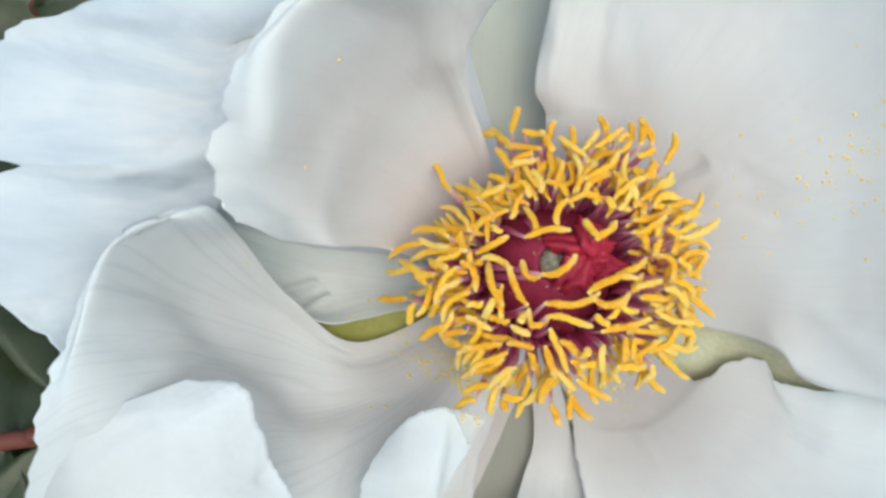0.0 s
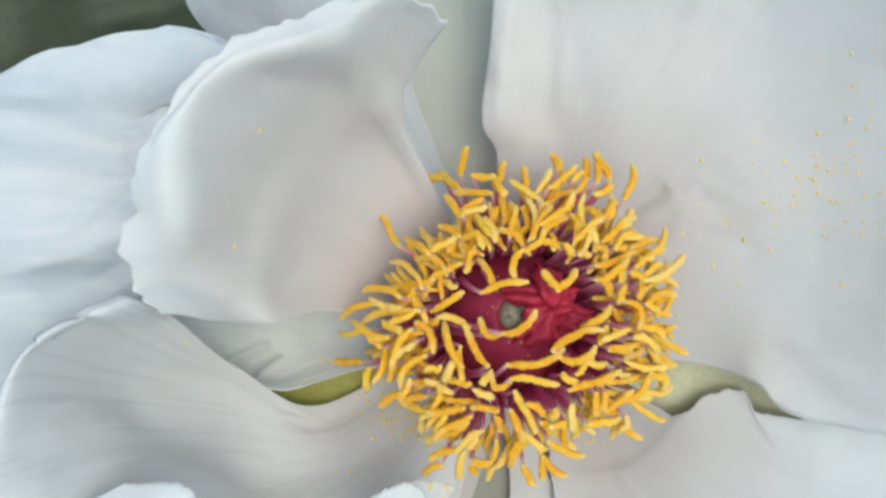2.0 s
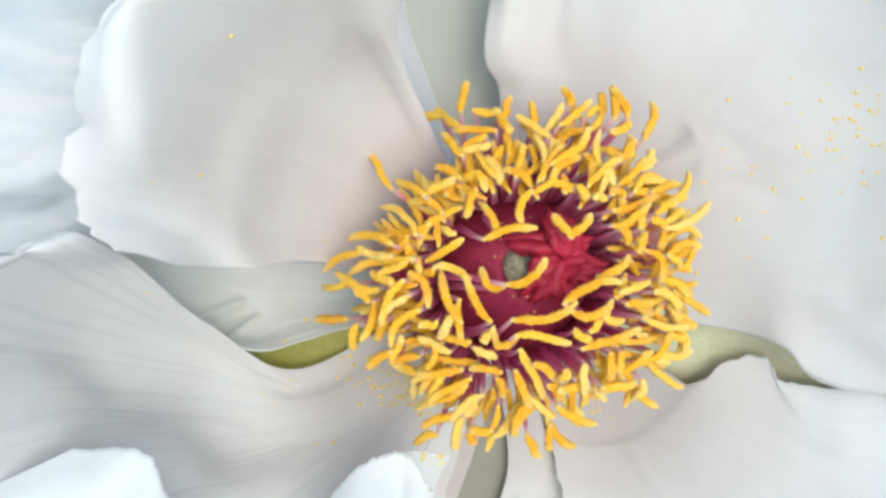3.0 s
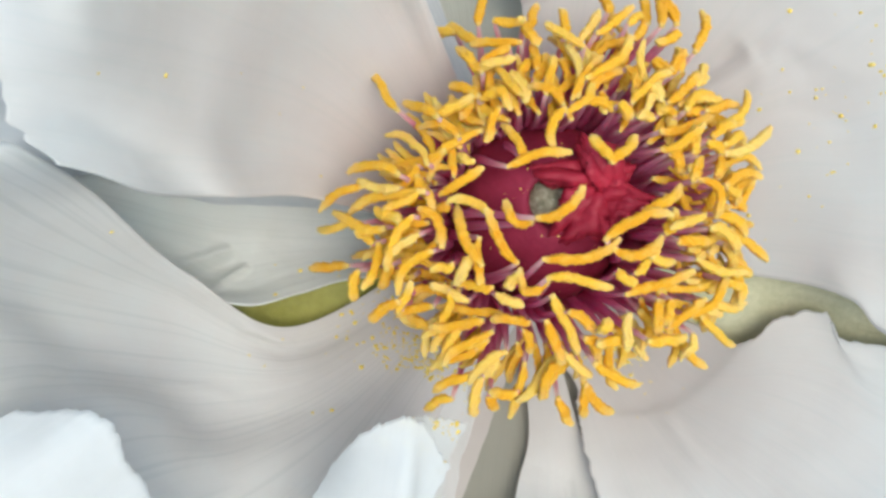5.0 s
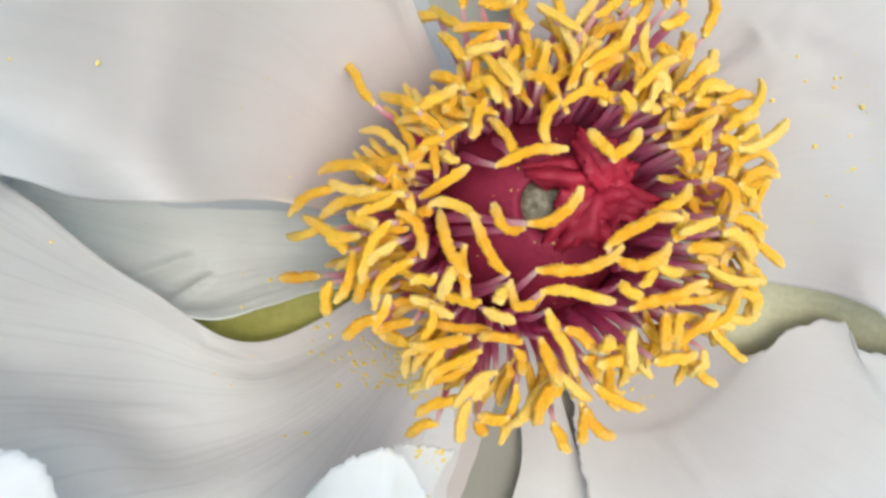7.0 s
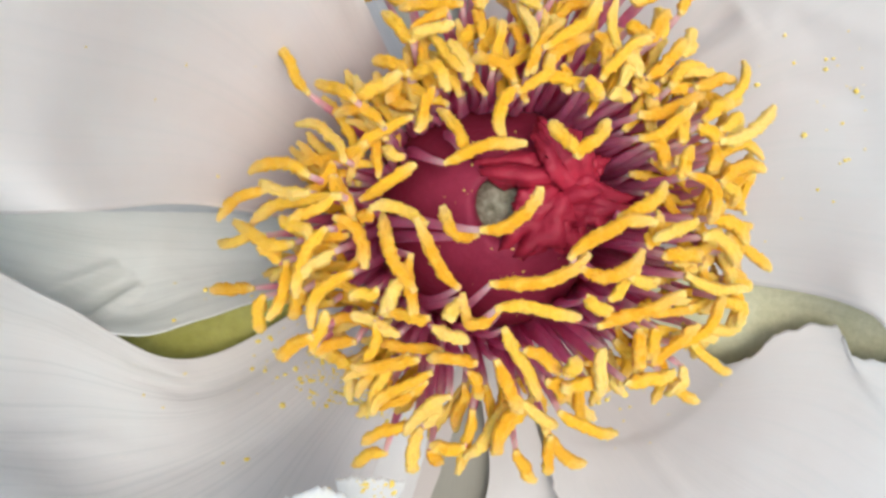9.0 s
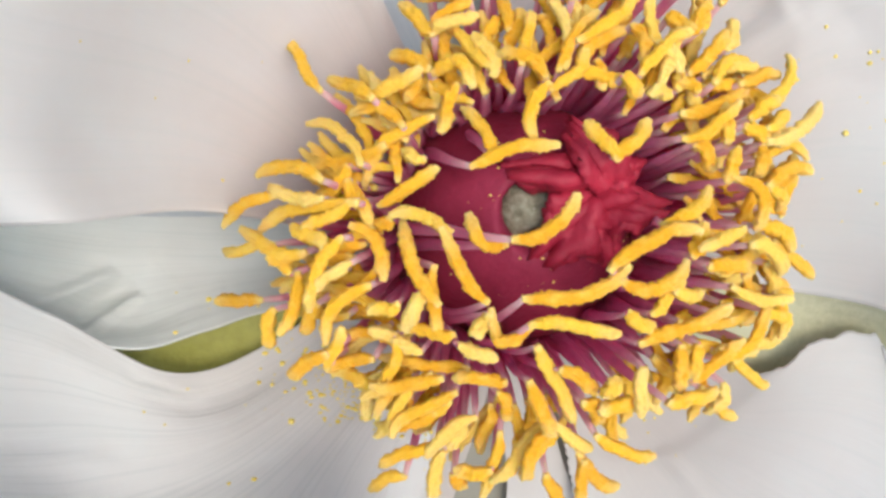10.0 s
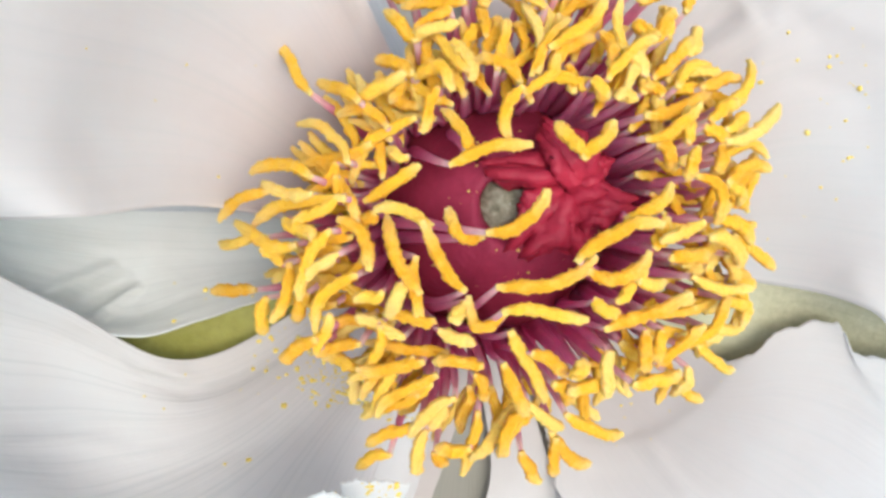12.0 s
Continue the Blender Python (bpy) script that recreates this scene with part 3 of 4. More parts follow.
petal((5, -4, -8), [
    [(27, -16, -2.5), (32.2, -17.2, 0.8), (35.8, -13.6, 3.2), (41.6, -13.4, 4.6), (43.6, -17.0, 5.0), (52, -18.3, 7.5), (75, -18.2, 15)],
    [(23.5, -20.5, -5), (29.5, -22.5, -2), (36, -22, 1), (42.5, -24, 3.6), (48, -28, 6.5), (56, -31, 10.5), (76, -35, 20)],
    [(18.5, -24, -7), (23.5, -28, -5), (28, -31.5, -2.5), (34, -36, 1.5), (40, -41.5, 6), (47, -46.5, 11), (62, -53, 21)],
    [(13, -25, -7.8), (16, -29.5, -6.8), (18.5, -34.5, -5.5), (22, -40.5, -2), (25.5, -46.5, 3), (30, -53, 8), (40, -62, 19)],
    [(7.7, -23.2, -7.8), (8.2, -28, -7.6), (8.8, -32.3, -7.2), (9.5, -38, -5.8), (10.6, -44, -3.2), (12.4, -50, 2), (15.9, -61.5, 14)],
], 0, 0.8, 8, flower, label="white petal with a crinkled, notched rim", pleat=0.25, crinkle=1.8, wrinkles=9, rise=0.6, ragged=0.8, material=PETAL_SHADED)
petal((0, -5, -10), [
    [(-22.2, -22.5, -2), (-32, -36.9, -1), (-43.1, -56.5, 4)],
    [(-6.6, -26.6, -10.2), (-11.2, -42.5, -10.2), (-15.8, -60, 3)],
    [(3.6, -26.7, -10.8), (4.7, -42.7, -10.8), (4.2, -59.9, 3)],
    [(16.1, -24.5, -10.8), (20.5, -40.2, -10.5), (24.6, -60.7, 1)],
], 0, 0.6, 9, flower, label="grey-green outer petal, deep between its neighbours", material=PETAL_GREEN_SHADED, pleat=0.15)
petal((-3, -6, -3), [
    [(-19.9, -26.1, 4), (-29.2, -46.6, 16), (-30, -31.1, 26), (-25.4, -22.6, 27)],
    [(-15.7, -29.7, 2), (-21.5, -51.4, 16), (-23.1, -31.9, 29), (-21.3, -18.4, 29)],
    [(-12.5, -31.2, 0), (-17.7, -52.2, 14), (-19.6, -31.9, 29), (-16.5, -17.3, 29)],
    [(-10.4, -31.2, 0), (-13.7, -53.9, 10), (-17.9, -33.8, 26), (-12.8, -23.7, 27)],
], 0, 0.4, 10, flower, label="white petal with a crinkled, notched rim", frill=0.35, ragged=0.9, pleat=0.1, wrinkles=8, rise=1.4, material=PETAL_FOLDED)
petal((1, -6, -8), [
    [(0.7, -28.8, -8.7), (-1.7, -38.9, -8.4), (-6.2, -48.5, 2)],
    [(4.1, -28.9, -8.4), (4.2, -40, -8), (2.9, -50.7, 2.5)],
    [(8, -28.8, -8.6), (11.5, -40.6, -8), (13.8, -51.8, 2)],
], 0, 0.5, 11, flower, label="white petal with a crinkled, notched rim", width=5.0, pleat=0.15, wrinkles=3, material=PETAL_SHADED)
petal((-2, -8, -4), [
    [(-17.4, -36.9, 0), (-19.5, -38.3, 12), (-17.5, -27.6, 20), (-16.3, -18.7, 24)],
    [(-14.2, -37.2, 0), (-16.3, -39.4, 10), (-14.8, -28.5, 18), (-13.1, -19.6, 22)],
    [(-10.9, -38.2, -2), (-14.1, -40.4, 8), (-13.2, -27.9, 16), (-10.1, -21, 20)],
], 0, 0.4, 14, flower, label="white petal with a crinkled, notched rim", frill=0.25, ragged=0.5, pleat=0.1, material=PETAL_SHADED)
petal((-6, -6, -3), [
    [(-41.2, -26.5, 2), (-77.8, -34.5, 24), (-69, -18.3, 45), (-53.2, -10.8, 40)],
    [(-39.1, -30.8, 2), (-80.6, -47.3, 24), (-65.5, -26.3, 45), (-44.8, -12.7, 40)],
    [(-37, -36.1, 2), (-74.2, -62, 22), (-55, -33.9, 42), (-42.4, -22.1, 37)],
    [(-32.7, -41.4, 2), (-60.6, -72.6, 18), (-45.5, -40.2, 39), (-37.5, -32.1, 34)],
], 0.6, 1.1, 15, flower, label="white petal with a crinkled, notched rim", crinkle=0.9, frill=0.4, pleat=0.1, wrinkles=18, rise=2.0, material=PETAL_FOLDED)
petal((-5, -2, -4), [
    [(-22.1, -2.2, 0), (-30.7, -3.8, 0), (-41.7, -5.5, -1)],
    [(-24.3, -7.7, -1), (-31.9, -8.8, -1), (-43.3, -8.7, -1)],
    [(-24.4, -14.3, -2), (-33.1, -14.3, -2), (-41.9, -12.1, -2)],
], 0, 0.2, 16, flower, name="sepal", material=SEPAL, label="olive green sepal showing between petals", frill=0.3)
petal((6, -3, -4), [
    [(30.4, -5.9, 1), (40.5, -8.8, 2.5), (54.1, -15.4, 5)],
    [(29.1, -13.2, -1.5), (39.5, -14.1, 0.5), (56.4, -18.8, 4)],
    [(27.8, -17.6, -5), (39.3, -19.6, -2.5), (54.4, -22.7, 1)],
], 0, 0.2, 17, flower, name="sepal", material=SEPAL_PALE, label="olive green sepal showing between petals", frill=0.3)

heart()
lobe(8.2, 6.4, 24.2, 122, 6.2, 3.4, 1.6, 1.0)
lobe(7.2, 7.2, 24.6, 171, 7.6, 2.7, 0.7, 2.0)
lobe(6.2, 5.6, 24.2, 226, 6.4, 4.2, 1.0, 3.3)
lobe(6.4, 4.8, 24.0, -8, 5.4, 3.0, 1.4, 4.0)
lobe(5.8, 4.2, 23.6, -66, 4.4, 3.0, 0.9, 5.0)
lobe(7.0, 6.2, 23.9, 30, 3.6, 2.3, 0.8, 6.2)

# anthers one by one: start x, y; heading; length; sideways bow
stamen(-15.7, 16.6, 120, 6.5, -0.2, 2.1)
stamen(-11.3, 15.2, 148, 4.4, -0.4, 1.1)
stamen(-11.8, 15.6, 26, 4.4, 0, -0.7)
stamen(-9, 13, 155, 4.2, -0.8, -1.6)
stamen(-6.6, 17.7, 138, 3.2, 0, -1.2)
stamen(-7.3, 17.6, -123, 2.5, 0.2, -1.5)
stamen(-6.5, 17.4, -24, 3.5, 1, -1.9)
stamen(-4.4, 15.9, -110, 3.8, -0.2, -2.5)
stamen(-12.9, 9.9, 139, 5.7, -1.4)
stamen(-6.6, 13.4, -145, 7.3, -0.9, -2.9)
stamen(-7.6, 10.2, 157, 2, 0, -3.1)
stamen(-16, 9.1, 171, 6.1, -0.9, 1.4)
stamen(-11.7, 6.7, 28, 5.2, 0, -3.1)
stamen(-4.5, 9.1, 11, 6.9, 0.3, -1.5)
stamen(-2.3, 9.6, 111, 4.4, -0.4, -2.4)
stamen(-13.9, 10.1, -133, 3.6, 0, -1.0)
stamen(-20.3, 8.2, -155, 6.2, -0.8, 1.7)
stamen(-16.3, 7.6, 169, 4.6, 0, 1.2)
stamen(-13.3, 7.1, -169, 8.9, -0.7, 0.7)
stamen(-13.9, 7.2, -153, 4.6, 0)
stamen(-14, 8.9, -65, 3.7, 0, -2.1)
stamen(-19.2, 5.6, -33, 3.2, 0, 0.6)
stamen(-18.4, 3.4, 162, 6.3, 0.6, 1.2)
stamen(-21, 3.8, -171, 5.8, -0.3, 0.6)
stamen(-14.7, 4.5, -122, 6.2, -0.4)
stamen(-14.4, 2.4, -141, 3.6, -0.4)
stamen(-14.3, 5.4, -68, 5, 1.1, -1.2)
stamen(-19.7, 1.3, 132, 2.6, 0)
stamen(-19.2, 1.6, -109, 5.2, 0.3)
stamen(-21.7, -1.9, -113, 3.4, -0.2, -0.6)
stamen(-23.1, -1.3, -180, 5.5, -0.1, -1.3)
stamen(-17.6, -1, -128, 3.1, 0)
stamen(-12.7, 0.3, -136, 6.1, -1.1)
stamen(-5.8, 4.2, 162, 4.9, -0.6, -2.8)
stamen(-10.6, 5.7, -138, 2, 0, -2.5)
stamen(-3.8, -1.5, 116, 6.3, 0.5, -1.2)
stamen(-7.8, -1.4, 106, 6.2, 0.6, -1.9)
stamen(-7.7, 1.7, -90, 5.5, -0.3, -1.6)
stamen(-10.6, -0.9, -173, 2.6, 0.3, -1.1)
stamen(-8.7, -0.3, -120, 3.3, -0.3, -1.8)
stamen(-3.8, -2.1, -126, 2.4, 0, -0.8)
stamen(-0.6, -3.3, 164, 3.2, 1.5)
stamen(-2.1, 2.9, 140, 3.3, 0.7, -1.4)
stamen(-2.3, 3.3, 29, 5.7, -0.8)
stamen(2.7, 15.6, 144, 3.8, -0.7, -3.2)
stamen(2.6, 15.2, -110, 4.3, -0.8, -1.8)
stamen(-2.4, 20.2, -70, 3.7, 0.3, -2.6)
stamen(5.1, 15.6, -18, 3.9, 0.3, -2.7)
stamen(8.3, 15.2, -44, 2.4, 0.2, -2.3)
stamen(12.5, 13.5, -177, 1.9, -0.2, -1.9)
stamen(6.8, 8.8, 113, 3.1, 0.3, -1.2)
stamen(6.6, 8.8, 44, 4, -0.3, -1.4)
stamen(5.1, 15.7, 33, 6.1, 0.8, -3.7)
stamen(7.4, 17, -86, 2.5, 0, -3.0)
stamen(10.4, 19.6, -90, 3.3, 0.5, -3.1)
stamen(6.2, 17.6, 72, 3.9, 0, -4.5)
stamen(7.7, 19.4, 24, 3, 0.2, -4.2)
stamen(3.4, 18.6, 75, 3, 0, -4.6)
stamen(0.1, 19.1, 57, 3.3, -0.2, -4.0)
stamen(-5.7, 20.8, 17, 3.7, 0.2, -2.3)
stamen(-5.8, 20.5, 123, 4.3, 0, -2.5)
stamen(-1.3, 20.1, 43, 2.9, 0, -3.6)
stamen(12, 17.8, -56, 2.6, 0.3, -2.4)
stamen(13.5, 19.8, -52, 1.9, 0.2, -2.5)
stamen(14.7, 18.2, 47, 3.9, 0, -2.5)
stamen(14.5, 15.3, 36, 5.1, -0.2, -2.1)
stamen(13.3, 13.9, 64, 2, 0, -1.9)
stamen(15, 13.4, 126, 1.7, 0, -1.7)
stamen(16.3, 13.7, 15, 4.7, 1.2, -1.2)
stamen(18.4, 13.6, 9, 5.3, 0.4, -0.6)
stamen(13, 11.8, 14, 6.9, -0.2, -1.3)
stamen(18.8, 10.9, 18, 3.4, 0.5)
stamen(20, 10.1, 17, 3.6, 0)
stamen(19.9, 9, 22, 8.5, -0.7, 0.5)
stamen(12.4, 9.9, 23, 5.6, -0.4, -1.3)
stamen(15.9, 9.2, 66, 3.1, 0, -0.8)
stamen(13.4, 9.4, -45, 2.7, 0, -1.0)
stamen(16.7, 8.6, -123, 2.5, 0)
stamen(17.9, 10.5, -28, 2.7, 0)
stamen(19.5, 8.8, -103, 2.3, 0)
stamen(19.9, 5.5, 8, 5.7, 0.5)
stamen(16.5, 6.3, -67, 4.4, 1.2)
stamen(20.3, 5.1, -40, 2.5, 0.4)
stamen(9.4, 3.3, 31, 5.3, -0.6)
stamen(16.8, 2.5, -169, 4.4, 0, 0.5)
stamen(4.7, 0.5, 13, 7.4, 1.1, 0.9)
stamen(11.6, 0.6, 46, 2.8, -0.1, 0.7)
stamen(-1.8, -0.9, 8, 7.9, -0.7, 1.4)
stamen(5.7, -0.3, 7, 5.1, -1, 1.3)
stamen(7.9, -3.1, 43, 3.5, -0.2, 1.4)
stamen(5.8, -2.8, -20, 2.6, -0.1, 1.7)
stamen(-1.5, -2.9, -15, 6.8, 0.4, 1.6)
stamen(6.6, -5.3, 14, 7.8, -0.3, 1.4)
stamen(13.2, -0, -4, 3.3, -0.2, 0.8)
stamen(9.9, -1.3, -25, 3.3, 0, 1.2)
stamen(18.6, 2.3, -28, 4.9, 0.6)
stamen(21.2, 0.7, -34, 8.5, 0)
stamen(17.3, 0.8, -32, 5, 0.6)
stamen(15.9, -2.3, -17, 7.4, -0.6)
stamen(22, -4, -22, 5.1, 0)
stamen(15.7, -9.4, 42, 6.3, -0.8)
stamen(20.7, -5.5, -47, 4.1, 0.9)
stamen(18.9, -8, -13, 7.2, -0.4)
stamen(11.2, -6.4, -87, 4, 0, 1.0)
stamen(12.8, -6.6, -100, 2.8, 0, 0.9)
stamen(12.5, -9.9, 26, 5.3, 0, 0.5)
stamen(17.4, -9, -36, 9.6, -0.4)
stamen(9.6, -10.5, -12, 5.1, -0.3, 0.9)
stamen(16.5, -11.4, -117, 3, 0.6)
stamen(7.4, -7.4, -93, 3.9, 0, 1.6)
stamen(6.9, -11.1, 158, 2.8, 0, 1.4)
stamen(-0.7, -4.8, -65, 7.1, 0, 0.8)
stamen(0.8, -6.5, -49, 4, 0.5, 1.2)
stamen(-1.4, -7.4, -67, 5, -0.3)
stamen(-3.9, -8.8, -76, 3.2, 0.5, -1.5)
stamen(2.5, -9.6, -54, 3.6, 0.3, 1.3)
stamen(0.4, -11.5, -47, 4.5, 0, 0.7)
stamen(2.7, -14.6, -54, 7, -0.3, 0.5)
stamen(3.6, -12.9, -33, 6.3, -0.3, 1.3)
stamen(0.3, -12.6, -112, 4.6, -0.5)
stamen(3.1, -15.4, -92, 4.2, 0)
stamen(0.3, -17.5, -67, 4, 0, -0.9)
stamen(4.1, -9.3, 51, 1.4, 0, 1.5)
stamen(-6.5, -4.7, -28, 3, 0, -1.7)
stamen(-6.4, -4, -180, 4.1, -0.2, -2.5)
stamen(-2.8, -7.8, 177, 3.7, 0, -1.8)
stamen(-5.6, -7.3, 172, 6.5, -0.2, -3.3)
stamen(-17, -5.1, -148, 4.2, -0.2)
stamen(-17.4, -6.7, 59, 4, 0, -0.6)
stamen(-13.3, -6.1, -167, 4, -0.2, -1.5)
stamen(-13.1, -8.8, 164, 3.8, -0.1, -2.3)
stamen(-11.6, -7.2, -124, 5.6, -0.7, -3.4)
stamen(-8.3, -7.5, -127, 3.7, -0.5, -3.6)
stamen(-9.2, -5.4, 154, 4.2, 0, -2.4)
stamen(-8.6, -11.2, -156, 4.1, 0, -3.7)
stamen(-7.2, -10.1, -142, 4.2, 0, -3.5)
stamen(-10.6, -10.6, 158, 1.9, 0, -3.7)
stamen(-6, -11.8, -117, 3.3, 0, -2.8)
stamen(-8.7, -14.3, -156, 5.3, -0.2, -3.4)
stamen(-11.9, -17.4, -159, 3.2, 0, -2.9)
stamen(-8.1, -14.8, -101, 4.9, -0.4, -2.9)
stamen(-7.3, -17.1, -74, 2.3, 0, -2.4)
stamen(-4.3, -16.6, -177, 2.8, 0, -2.2)
stamen(-7.8, 27.5, 175, 5.5, 0, -4.6)
stamen(-5.2, 27.4, 75, 4.9, 0, -3.1)
stamen(-5.3, 25.1, 135, 4.6, 0, -4.4)
stamen(-0.8, 23.7, 169, 5.1, 0, -2.6)
stamen(-2.6, 23.4, -146, 3.5, 0, -2.4)
stamen(0.4, 25.5, 61, 3.5, 0.3, -2.9)
stamen(-0.3, 26.6, -66, 3.1, 0, -3.2)
stamen(-3.4, 27.2, -16, 3, 0, -2.3)
stamen(4.2, 24, 81, 3.6, 0, -4.1)
stamen(5.9, 23.1, 51, 4.3, 0, -4.4)
stamen(9.6, 26.5, 96, 2.8, -0.2, -2.7)
stamen(10.4, 25.5, 94, 3.2, 0, -2.8)
stamen(11.7, 23.1, 50, 4.4, -0.4, -2.6)
stamen(11.6, 25, 31, 2.3, 0, -2.5)
stamen(14.1, 24.9, 81, 3.2, 0, -1.6)
stamen(15.2, 24.4, 71, 4.3, 0, -1.4)
stamen(17.1, 24.3, 108, 4.4, -0.3, -1.3)
stamen(17.7, 23.6, -159, 3.2, 0, -2.1)
stamen(19.2, 21.2, 61, 6, -0.6, -2.2)
stamen(16.3, 18.8, 70, 2.7, 0, -2.4)
stamen(18.3, 16.9, 50, 3.4, 0, -2.2)
stamen(0.6, 20.2, 89, 3.5, 0, -3.9)
stamen(4.2, 20.6, 64, 2.7, 0, -4.7)


# lower, half hidden stamens of the outer rows
_r = random.Random(5)
for k in range(150):
    ang = 2 * math.pi * (k + _r.uniform(0, 0.8)) / 150
    if math.sin(ang) < -0.8 and _r.random() < 0.6:
        continue  # thin at the foot, where the threads show
    d = _r.uniform(12, 14.5) if math.sin(ang) < -0.45 else _r.uniform(13, 16.5) if math.cos(ang) < 0.3 else _r.uniform(13, 21)
    px, py = HEART.x + d * math.cos(ang), HEART.y - 2 + d * math.sin(ang)
    stamen(px, py, math.degrees(ang) + _r.uniform(-50, 50), _r.uniform(4.6, 7.2), _r.uniform(-0.8, 0.8), lift=-_r.uniform(2.0, 8.5), thick=0.5)
# the crowded eastern side
for k in range(40):
    ang = radians(_r.uniform(-48, 78))
    d = _r.uniform(13.5, 22)
    px, py = HEART.x + 1 + d * math.cos(ang), HEART.y + d * math.sin(ang)
    stamen(px, py, math.degrees(ang) + _r.uniform(-60, 60), _r.uniform(4.4, 6.8), _r.uniform(-0.9, 0.9), lift=-_r.uniform(0.8, 5.0), thick=0.5)


def pollen(clusters):
    """Grains of pollen that have dropped on the petals: x, y and spread of each drift, and how many."""
    rnd = random.Random(11)
    trees = [BVHTree.FromPolygons([v.co for v in o.data.vertices], [p.vertices for p in o.data.polygons]) for o in flower.children if o.name.startswith(("petal", "sheath"))]
    bm = bmesh.new()
    for x, y, spread, count in clusters:
        for _ in range(count):
            g = Vector((rnd.gauss(x, spread), rnd.gauss(y, spread), 90)) * MM
            hits = [h for h in (t.ray_cast(g, Vector((0, 0, -1))) for t in trees) if h[0] is not None]
            if not hits:
                continue
            place = max((h[0] for h in hits), key=lambda q: q.z)
            size = rnd.choice((0.09, 0.10, 0.12, 0.14, 0.17, 0.22, 0.30, 0.36)) * rnd.uniform(0.8, 1.2) * (0.45 if abs(x - 3) < 8 and abs(y - 4) < 8 else 1)
            bmesh.ops.create_icosphere(bm, subdivisions=1, radius=size * MM, matrix=Matrix.Translation(place) @ Matrix.Diagonal((1, rnd.uniform(0.6, 1), 0.6, 1)))
    tagged(part("pollen", bm, POLLEN, flower, "yellow pollen grains fallen on the white petals"), kind="stuff")


pollen(((51, 24, 4, 90), (57, 16, 3.5, 60), (57, 36, 4, 50), (43, 15, 5, 50), (36, 5, 4, 10), (-16, -16.5, 2.2, 170), (-18.5, -13, 2.4, 70), (-13, -19, 2.0, 110), (-8, -20, 2.0, 40), (-21, -11, 3.5, 50), (15, -18.5, 1.5, 60), (12, -20, 3.0, 34), (-30, -12, 7, 20), (-24, 14, 6, 6), (20, -20, 5, 20), (-28, 22, 6, 3), (5, 5, 3.0, 130), (1, 2, 5, 30)))


# ---- stem, foliage and ground ----
def leaf_blade(length, width, fold, bend, seed):
    """A pointed leaf with a midrib crease, lying along x from its stalk."""
    rows = []
    for i in range(25):
        s = i / 24
        half = width / 2 * (math.sin(math.pi * min(1, s ** 0.8)) ** 0.75 + 0.02)
        row = []
        for j in range(13):
            w = j / 6 - 1
            y = w * half
            z = fold * abs(w) * half - bend * s * s * length + 0.03 * length * noise.noise(Vector((s * 5, w * 2, seed)))
            z += 0.012 * length * abs(math.sin(9 * s * math.pi)) * abs(w)
            row.append(Vector((s * length, y, z)))
        rows.append(row)
    return sheet(rows)


def stalk(points, radius):
    return tube([Vector(p) / MM for p in points], [radius / MM * (1 - 0.3 * i / (len(points) - 1)) for i in range(len(points))], 10)


def smooth_path(points, n=14):
    return [along([Vector(p) for p in points], i / (n - 1)) for i in range(n)]


def shoot(root, top, leaves, seed):
    """A leafy peony shoot: a reddish stem and pointed leaflets."""
    plant = tagged(new("peony_shoot"), "leafy peony shoot with dark green leaflets on a reddish stem", "plant", "shoots under the flower")
    plant.location = root
    root, top = Vector(root), Vector(top)
    mid = (root + top) / 2 + Vector((0.03, -0.02, 0))
    part("stem", stalk(smooth_path([Vector(), mid - root, top - root]), 0.004), STEM, plant)
    rnd = random.Random(seed)
    for k in range(leaves):
        s = 0.45 + 0.55 * k / max(1, leaves - 1)
        p = (mid - root).lerp(top - root, max(0, 2 * s - 1)) if s > 0.5 else (mid - root) * 2 * s
        ob = part("leaf", leaf_blade(rnd.uniform(0.07, 0.11), rnd.uniform(0.030, 0.05), 0.25, rnd.uniform(0.1, 0.4), seed + k), LEAF, plant)
        ob.location = p
        ob.rotation_euler = (rnd.uniform(-0.4, 0.4), rnd.uniform(-0.5, 0.2), k * 2.4 + seed)
        mod = ob.modifiers.new("thickness", "SOLIDIFY")
        mod.thickness = 0.0004
    return plant


_base = FLOWER @ Vector((0.0, 0.0, -0.006))
_inv = FLOWER.inverted()
_stem = [_inv @ p for p in smooth_path([_base, _base + FLOWER.to_3x3() @ Vector((0, 0, -0.06)), Vector((_base.x + 0.02, _base.y + 0.10, 0.22)), Vector((_base.x + 0.03, _base.y + 0.12, -0.02))], 22)]
part("stem", stalk(_stem, 0.005), STEM, flower, "reddish green flower stem")
rows = []
for i in range(13):
    s = i / 12
    rows.append([Vector(((3 + 9.5 * math.sin(s * math.pi / 2)) * math.cos(c), (3 + 9.5 * math.sin(s * math.pi / 2)) * math.sin(c), -7 + 7.5 * s)) * MM + HEART * MM for c in (2 * math.pi * j / 32 for j in range(32))])
part("receptacle", sheet(rows, closed=True), SEPAL, flower, "green receptacle under the petals")


def in_view(x, y, z):
    """A place given from the flower's axes in metres, as a place in the world."""
    return FLOWER @ Vector((x, y, z))


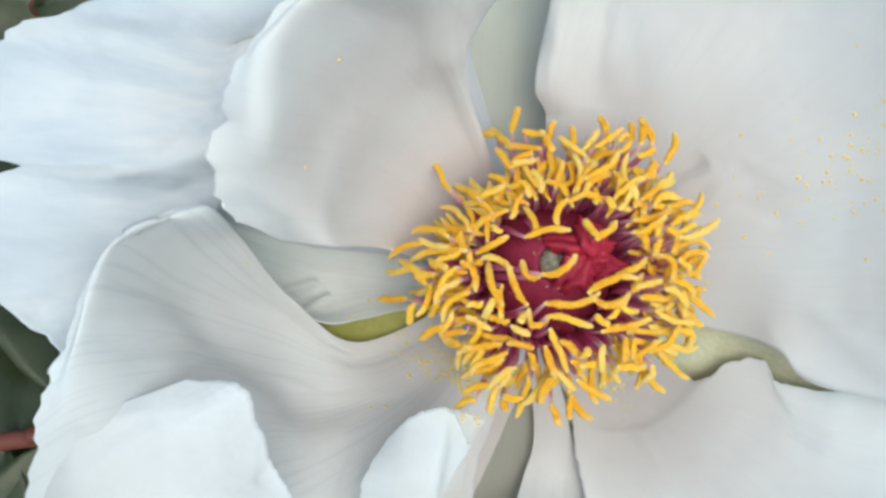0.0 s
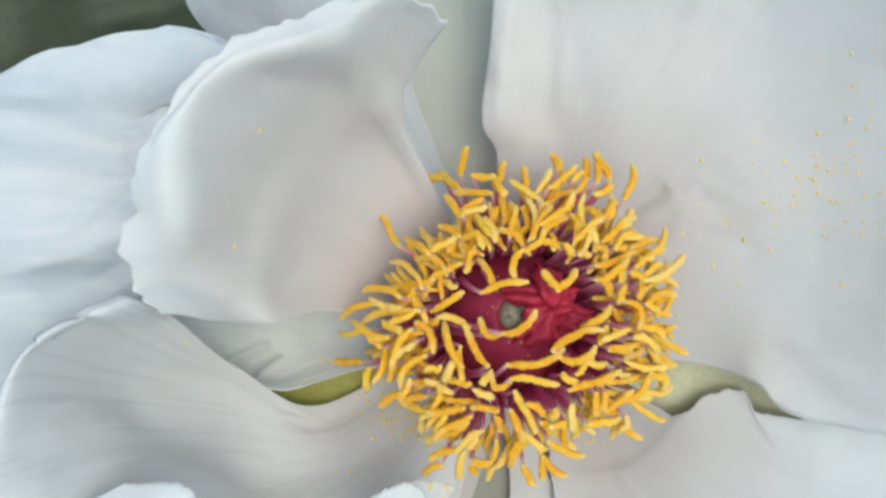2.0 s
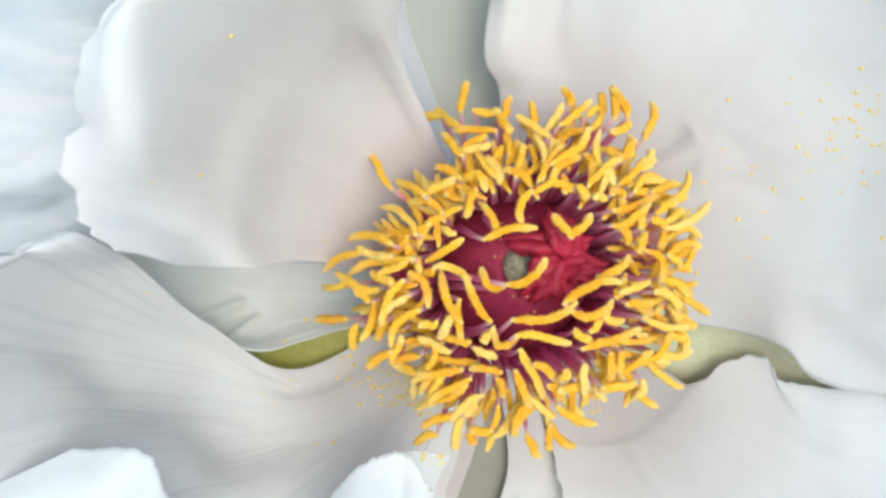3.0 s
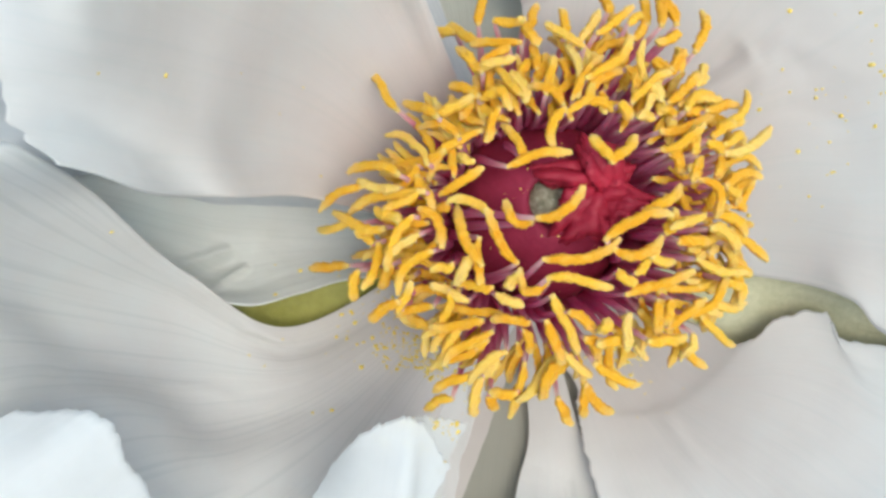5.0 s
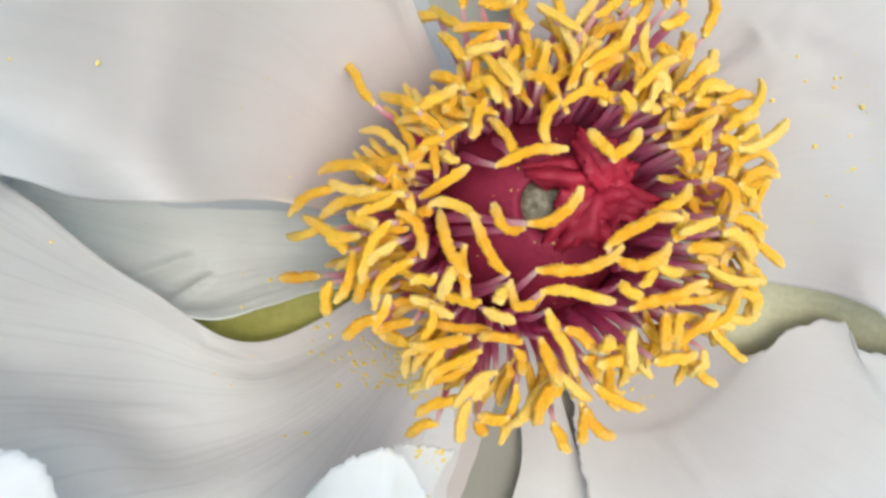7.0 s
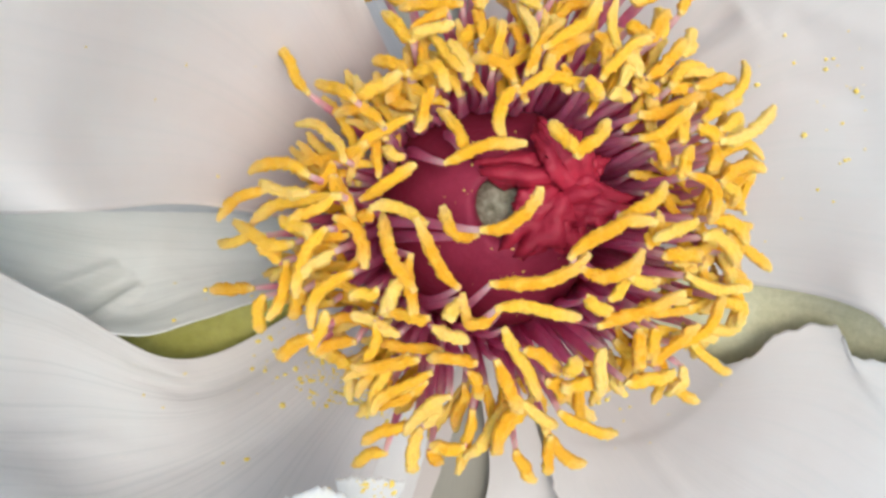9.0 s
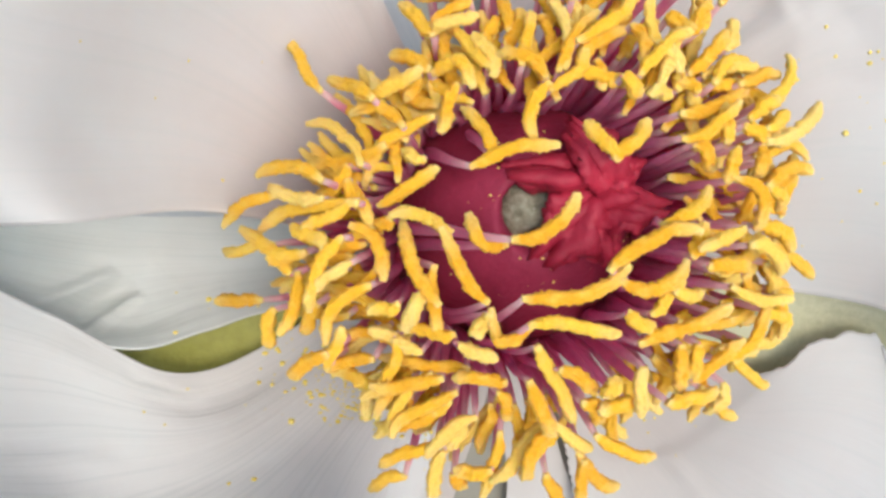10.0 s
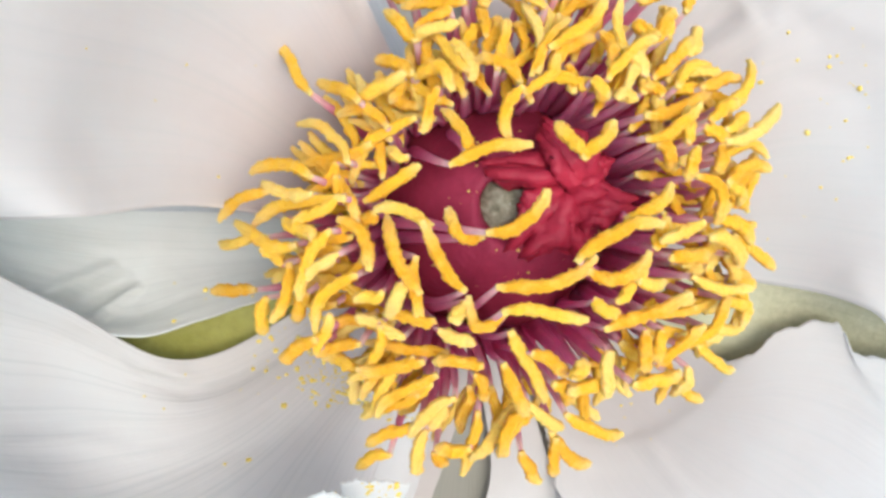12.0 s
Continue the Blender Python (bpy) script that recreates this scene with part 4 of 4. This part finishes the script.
for k, (x, y, z, n) in enumerate(((-0.115, -0.035, -0.07, 7), (-0.13, 0.075, -0.08, 7), (-0.09, -0.07, -0.10, 6), (-0.16, 0.02, -0.10, 7), (-0.06, 0.12, -0.09, 6), (0.10, 0.10, -0.10, 6), (0.12, -0.05, -0.10, 6), (0.03, -0.11, -0.09, 6))):
    t = in_view(x, y, z)
    shoot((t.x * 1.1, t.y + 0.03, 0.0), t, n, k * 1.7)

# a reddish leaf stalk that runs out from under the flower, with its leaflets
runner = tagged(new("peony_leaf"), "compound peony leaf, dark green leaflets on a reddish stalk", "leaf")
_p0, _p1 = in_view(-0.1430, -0.0439, -0.0550), in_view(-0.1017, -0.0422, -0.0620)
runner.location = _p1
part("stalk", stalk(smooth_path([_p0 - _p1, (_p0 - _p1) * 0.5 + Vector((0, 0, 0.006)), Vector(), Vector((0.05, 0.06, -_p1.z))]), 0.0026), STEM, runner)
for k, (s, turn, size) in enumerate(((0.0, 2.6, 0.085), (0.25, 4.3, 0.075), (0.3, 1.7, 0.07), (0.62, 4.5, 0.07))):
    ob = part("leaflet", leaf_blade(size, size * 0.52, 0.2, 0.25, 40 + k), LEAF, runner)
    ob.location = (_p0 - _p1) * (1 - s)
    ob.rotation_euler = (0.2 * (-1) ** k, 0.15, turn)
    ob.modifiers.new("thickness", "SOLIDIFY").thickness = 0.0004

# broad leaves that close the gap beyond the outer petals
for p, q, wide in ((in_view(-0.1096, 0.0621, -0.0280), in_view(-0.0486, 0.0734, -0.0220), 0.030), (in_view(-0.1103, 0.0817, -0.0300), in_view(-0.0803, 0.0708, -0.0340), 0.034)):
    bough = tagged(new("peony_leaf"), "broad dark green peony leaf on a reddish stalk", "leaf")
    bough.location = p
    part("stalk", stalk(smooth_path([Vector(), Vector((0.01, 0.03, -0.05)), Vector((0.02, 0.06, -p.z))]), 0.002), STEM, bough)
    ob = part("leaflet", leaf_blade((q - p).length * 1.25, wide, 0.15, 0.05, p.x * 100), LEAF, bough)
    x_axis = (q - p).normalized()
    z_axis = FLOWER.to_3x3() @ Vector((0, 0, 1))
    y_axis = z_axis.cross(x_axis).normalized()
    ob.rotation_euler = Matrix((x_axis, y_axis, x_axis.cross(y_axis))).transposed().to_euler()
    ob.modifiers.new("thickness", "SOLIDIFY").thickness = 0.0004

bm = bmesh.new()
bmesh.ops.create_grid(bm, x_segments=120, y_segments=120, size=0.9)
for v in bm.verts:
    v.co.z = 0.012 * noise.noise(v.co * 9) + 0.006 * noise.noise(v.co * 31)
    if max(abs(v.co.x), abs(v.co.y)) > 0.89:
        v.co.x, v.co.y, v.co.z = v.co.x * 300, v.co.y * 300, 0
ground = part("ground", bm, SOIL, None)
tagged(ground, "dark garden soil under the plant", "soil", kind="structure")
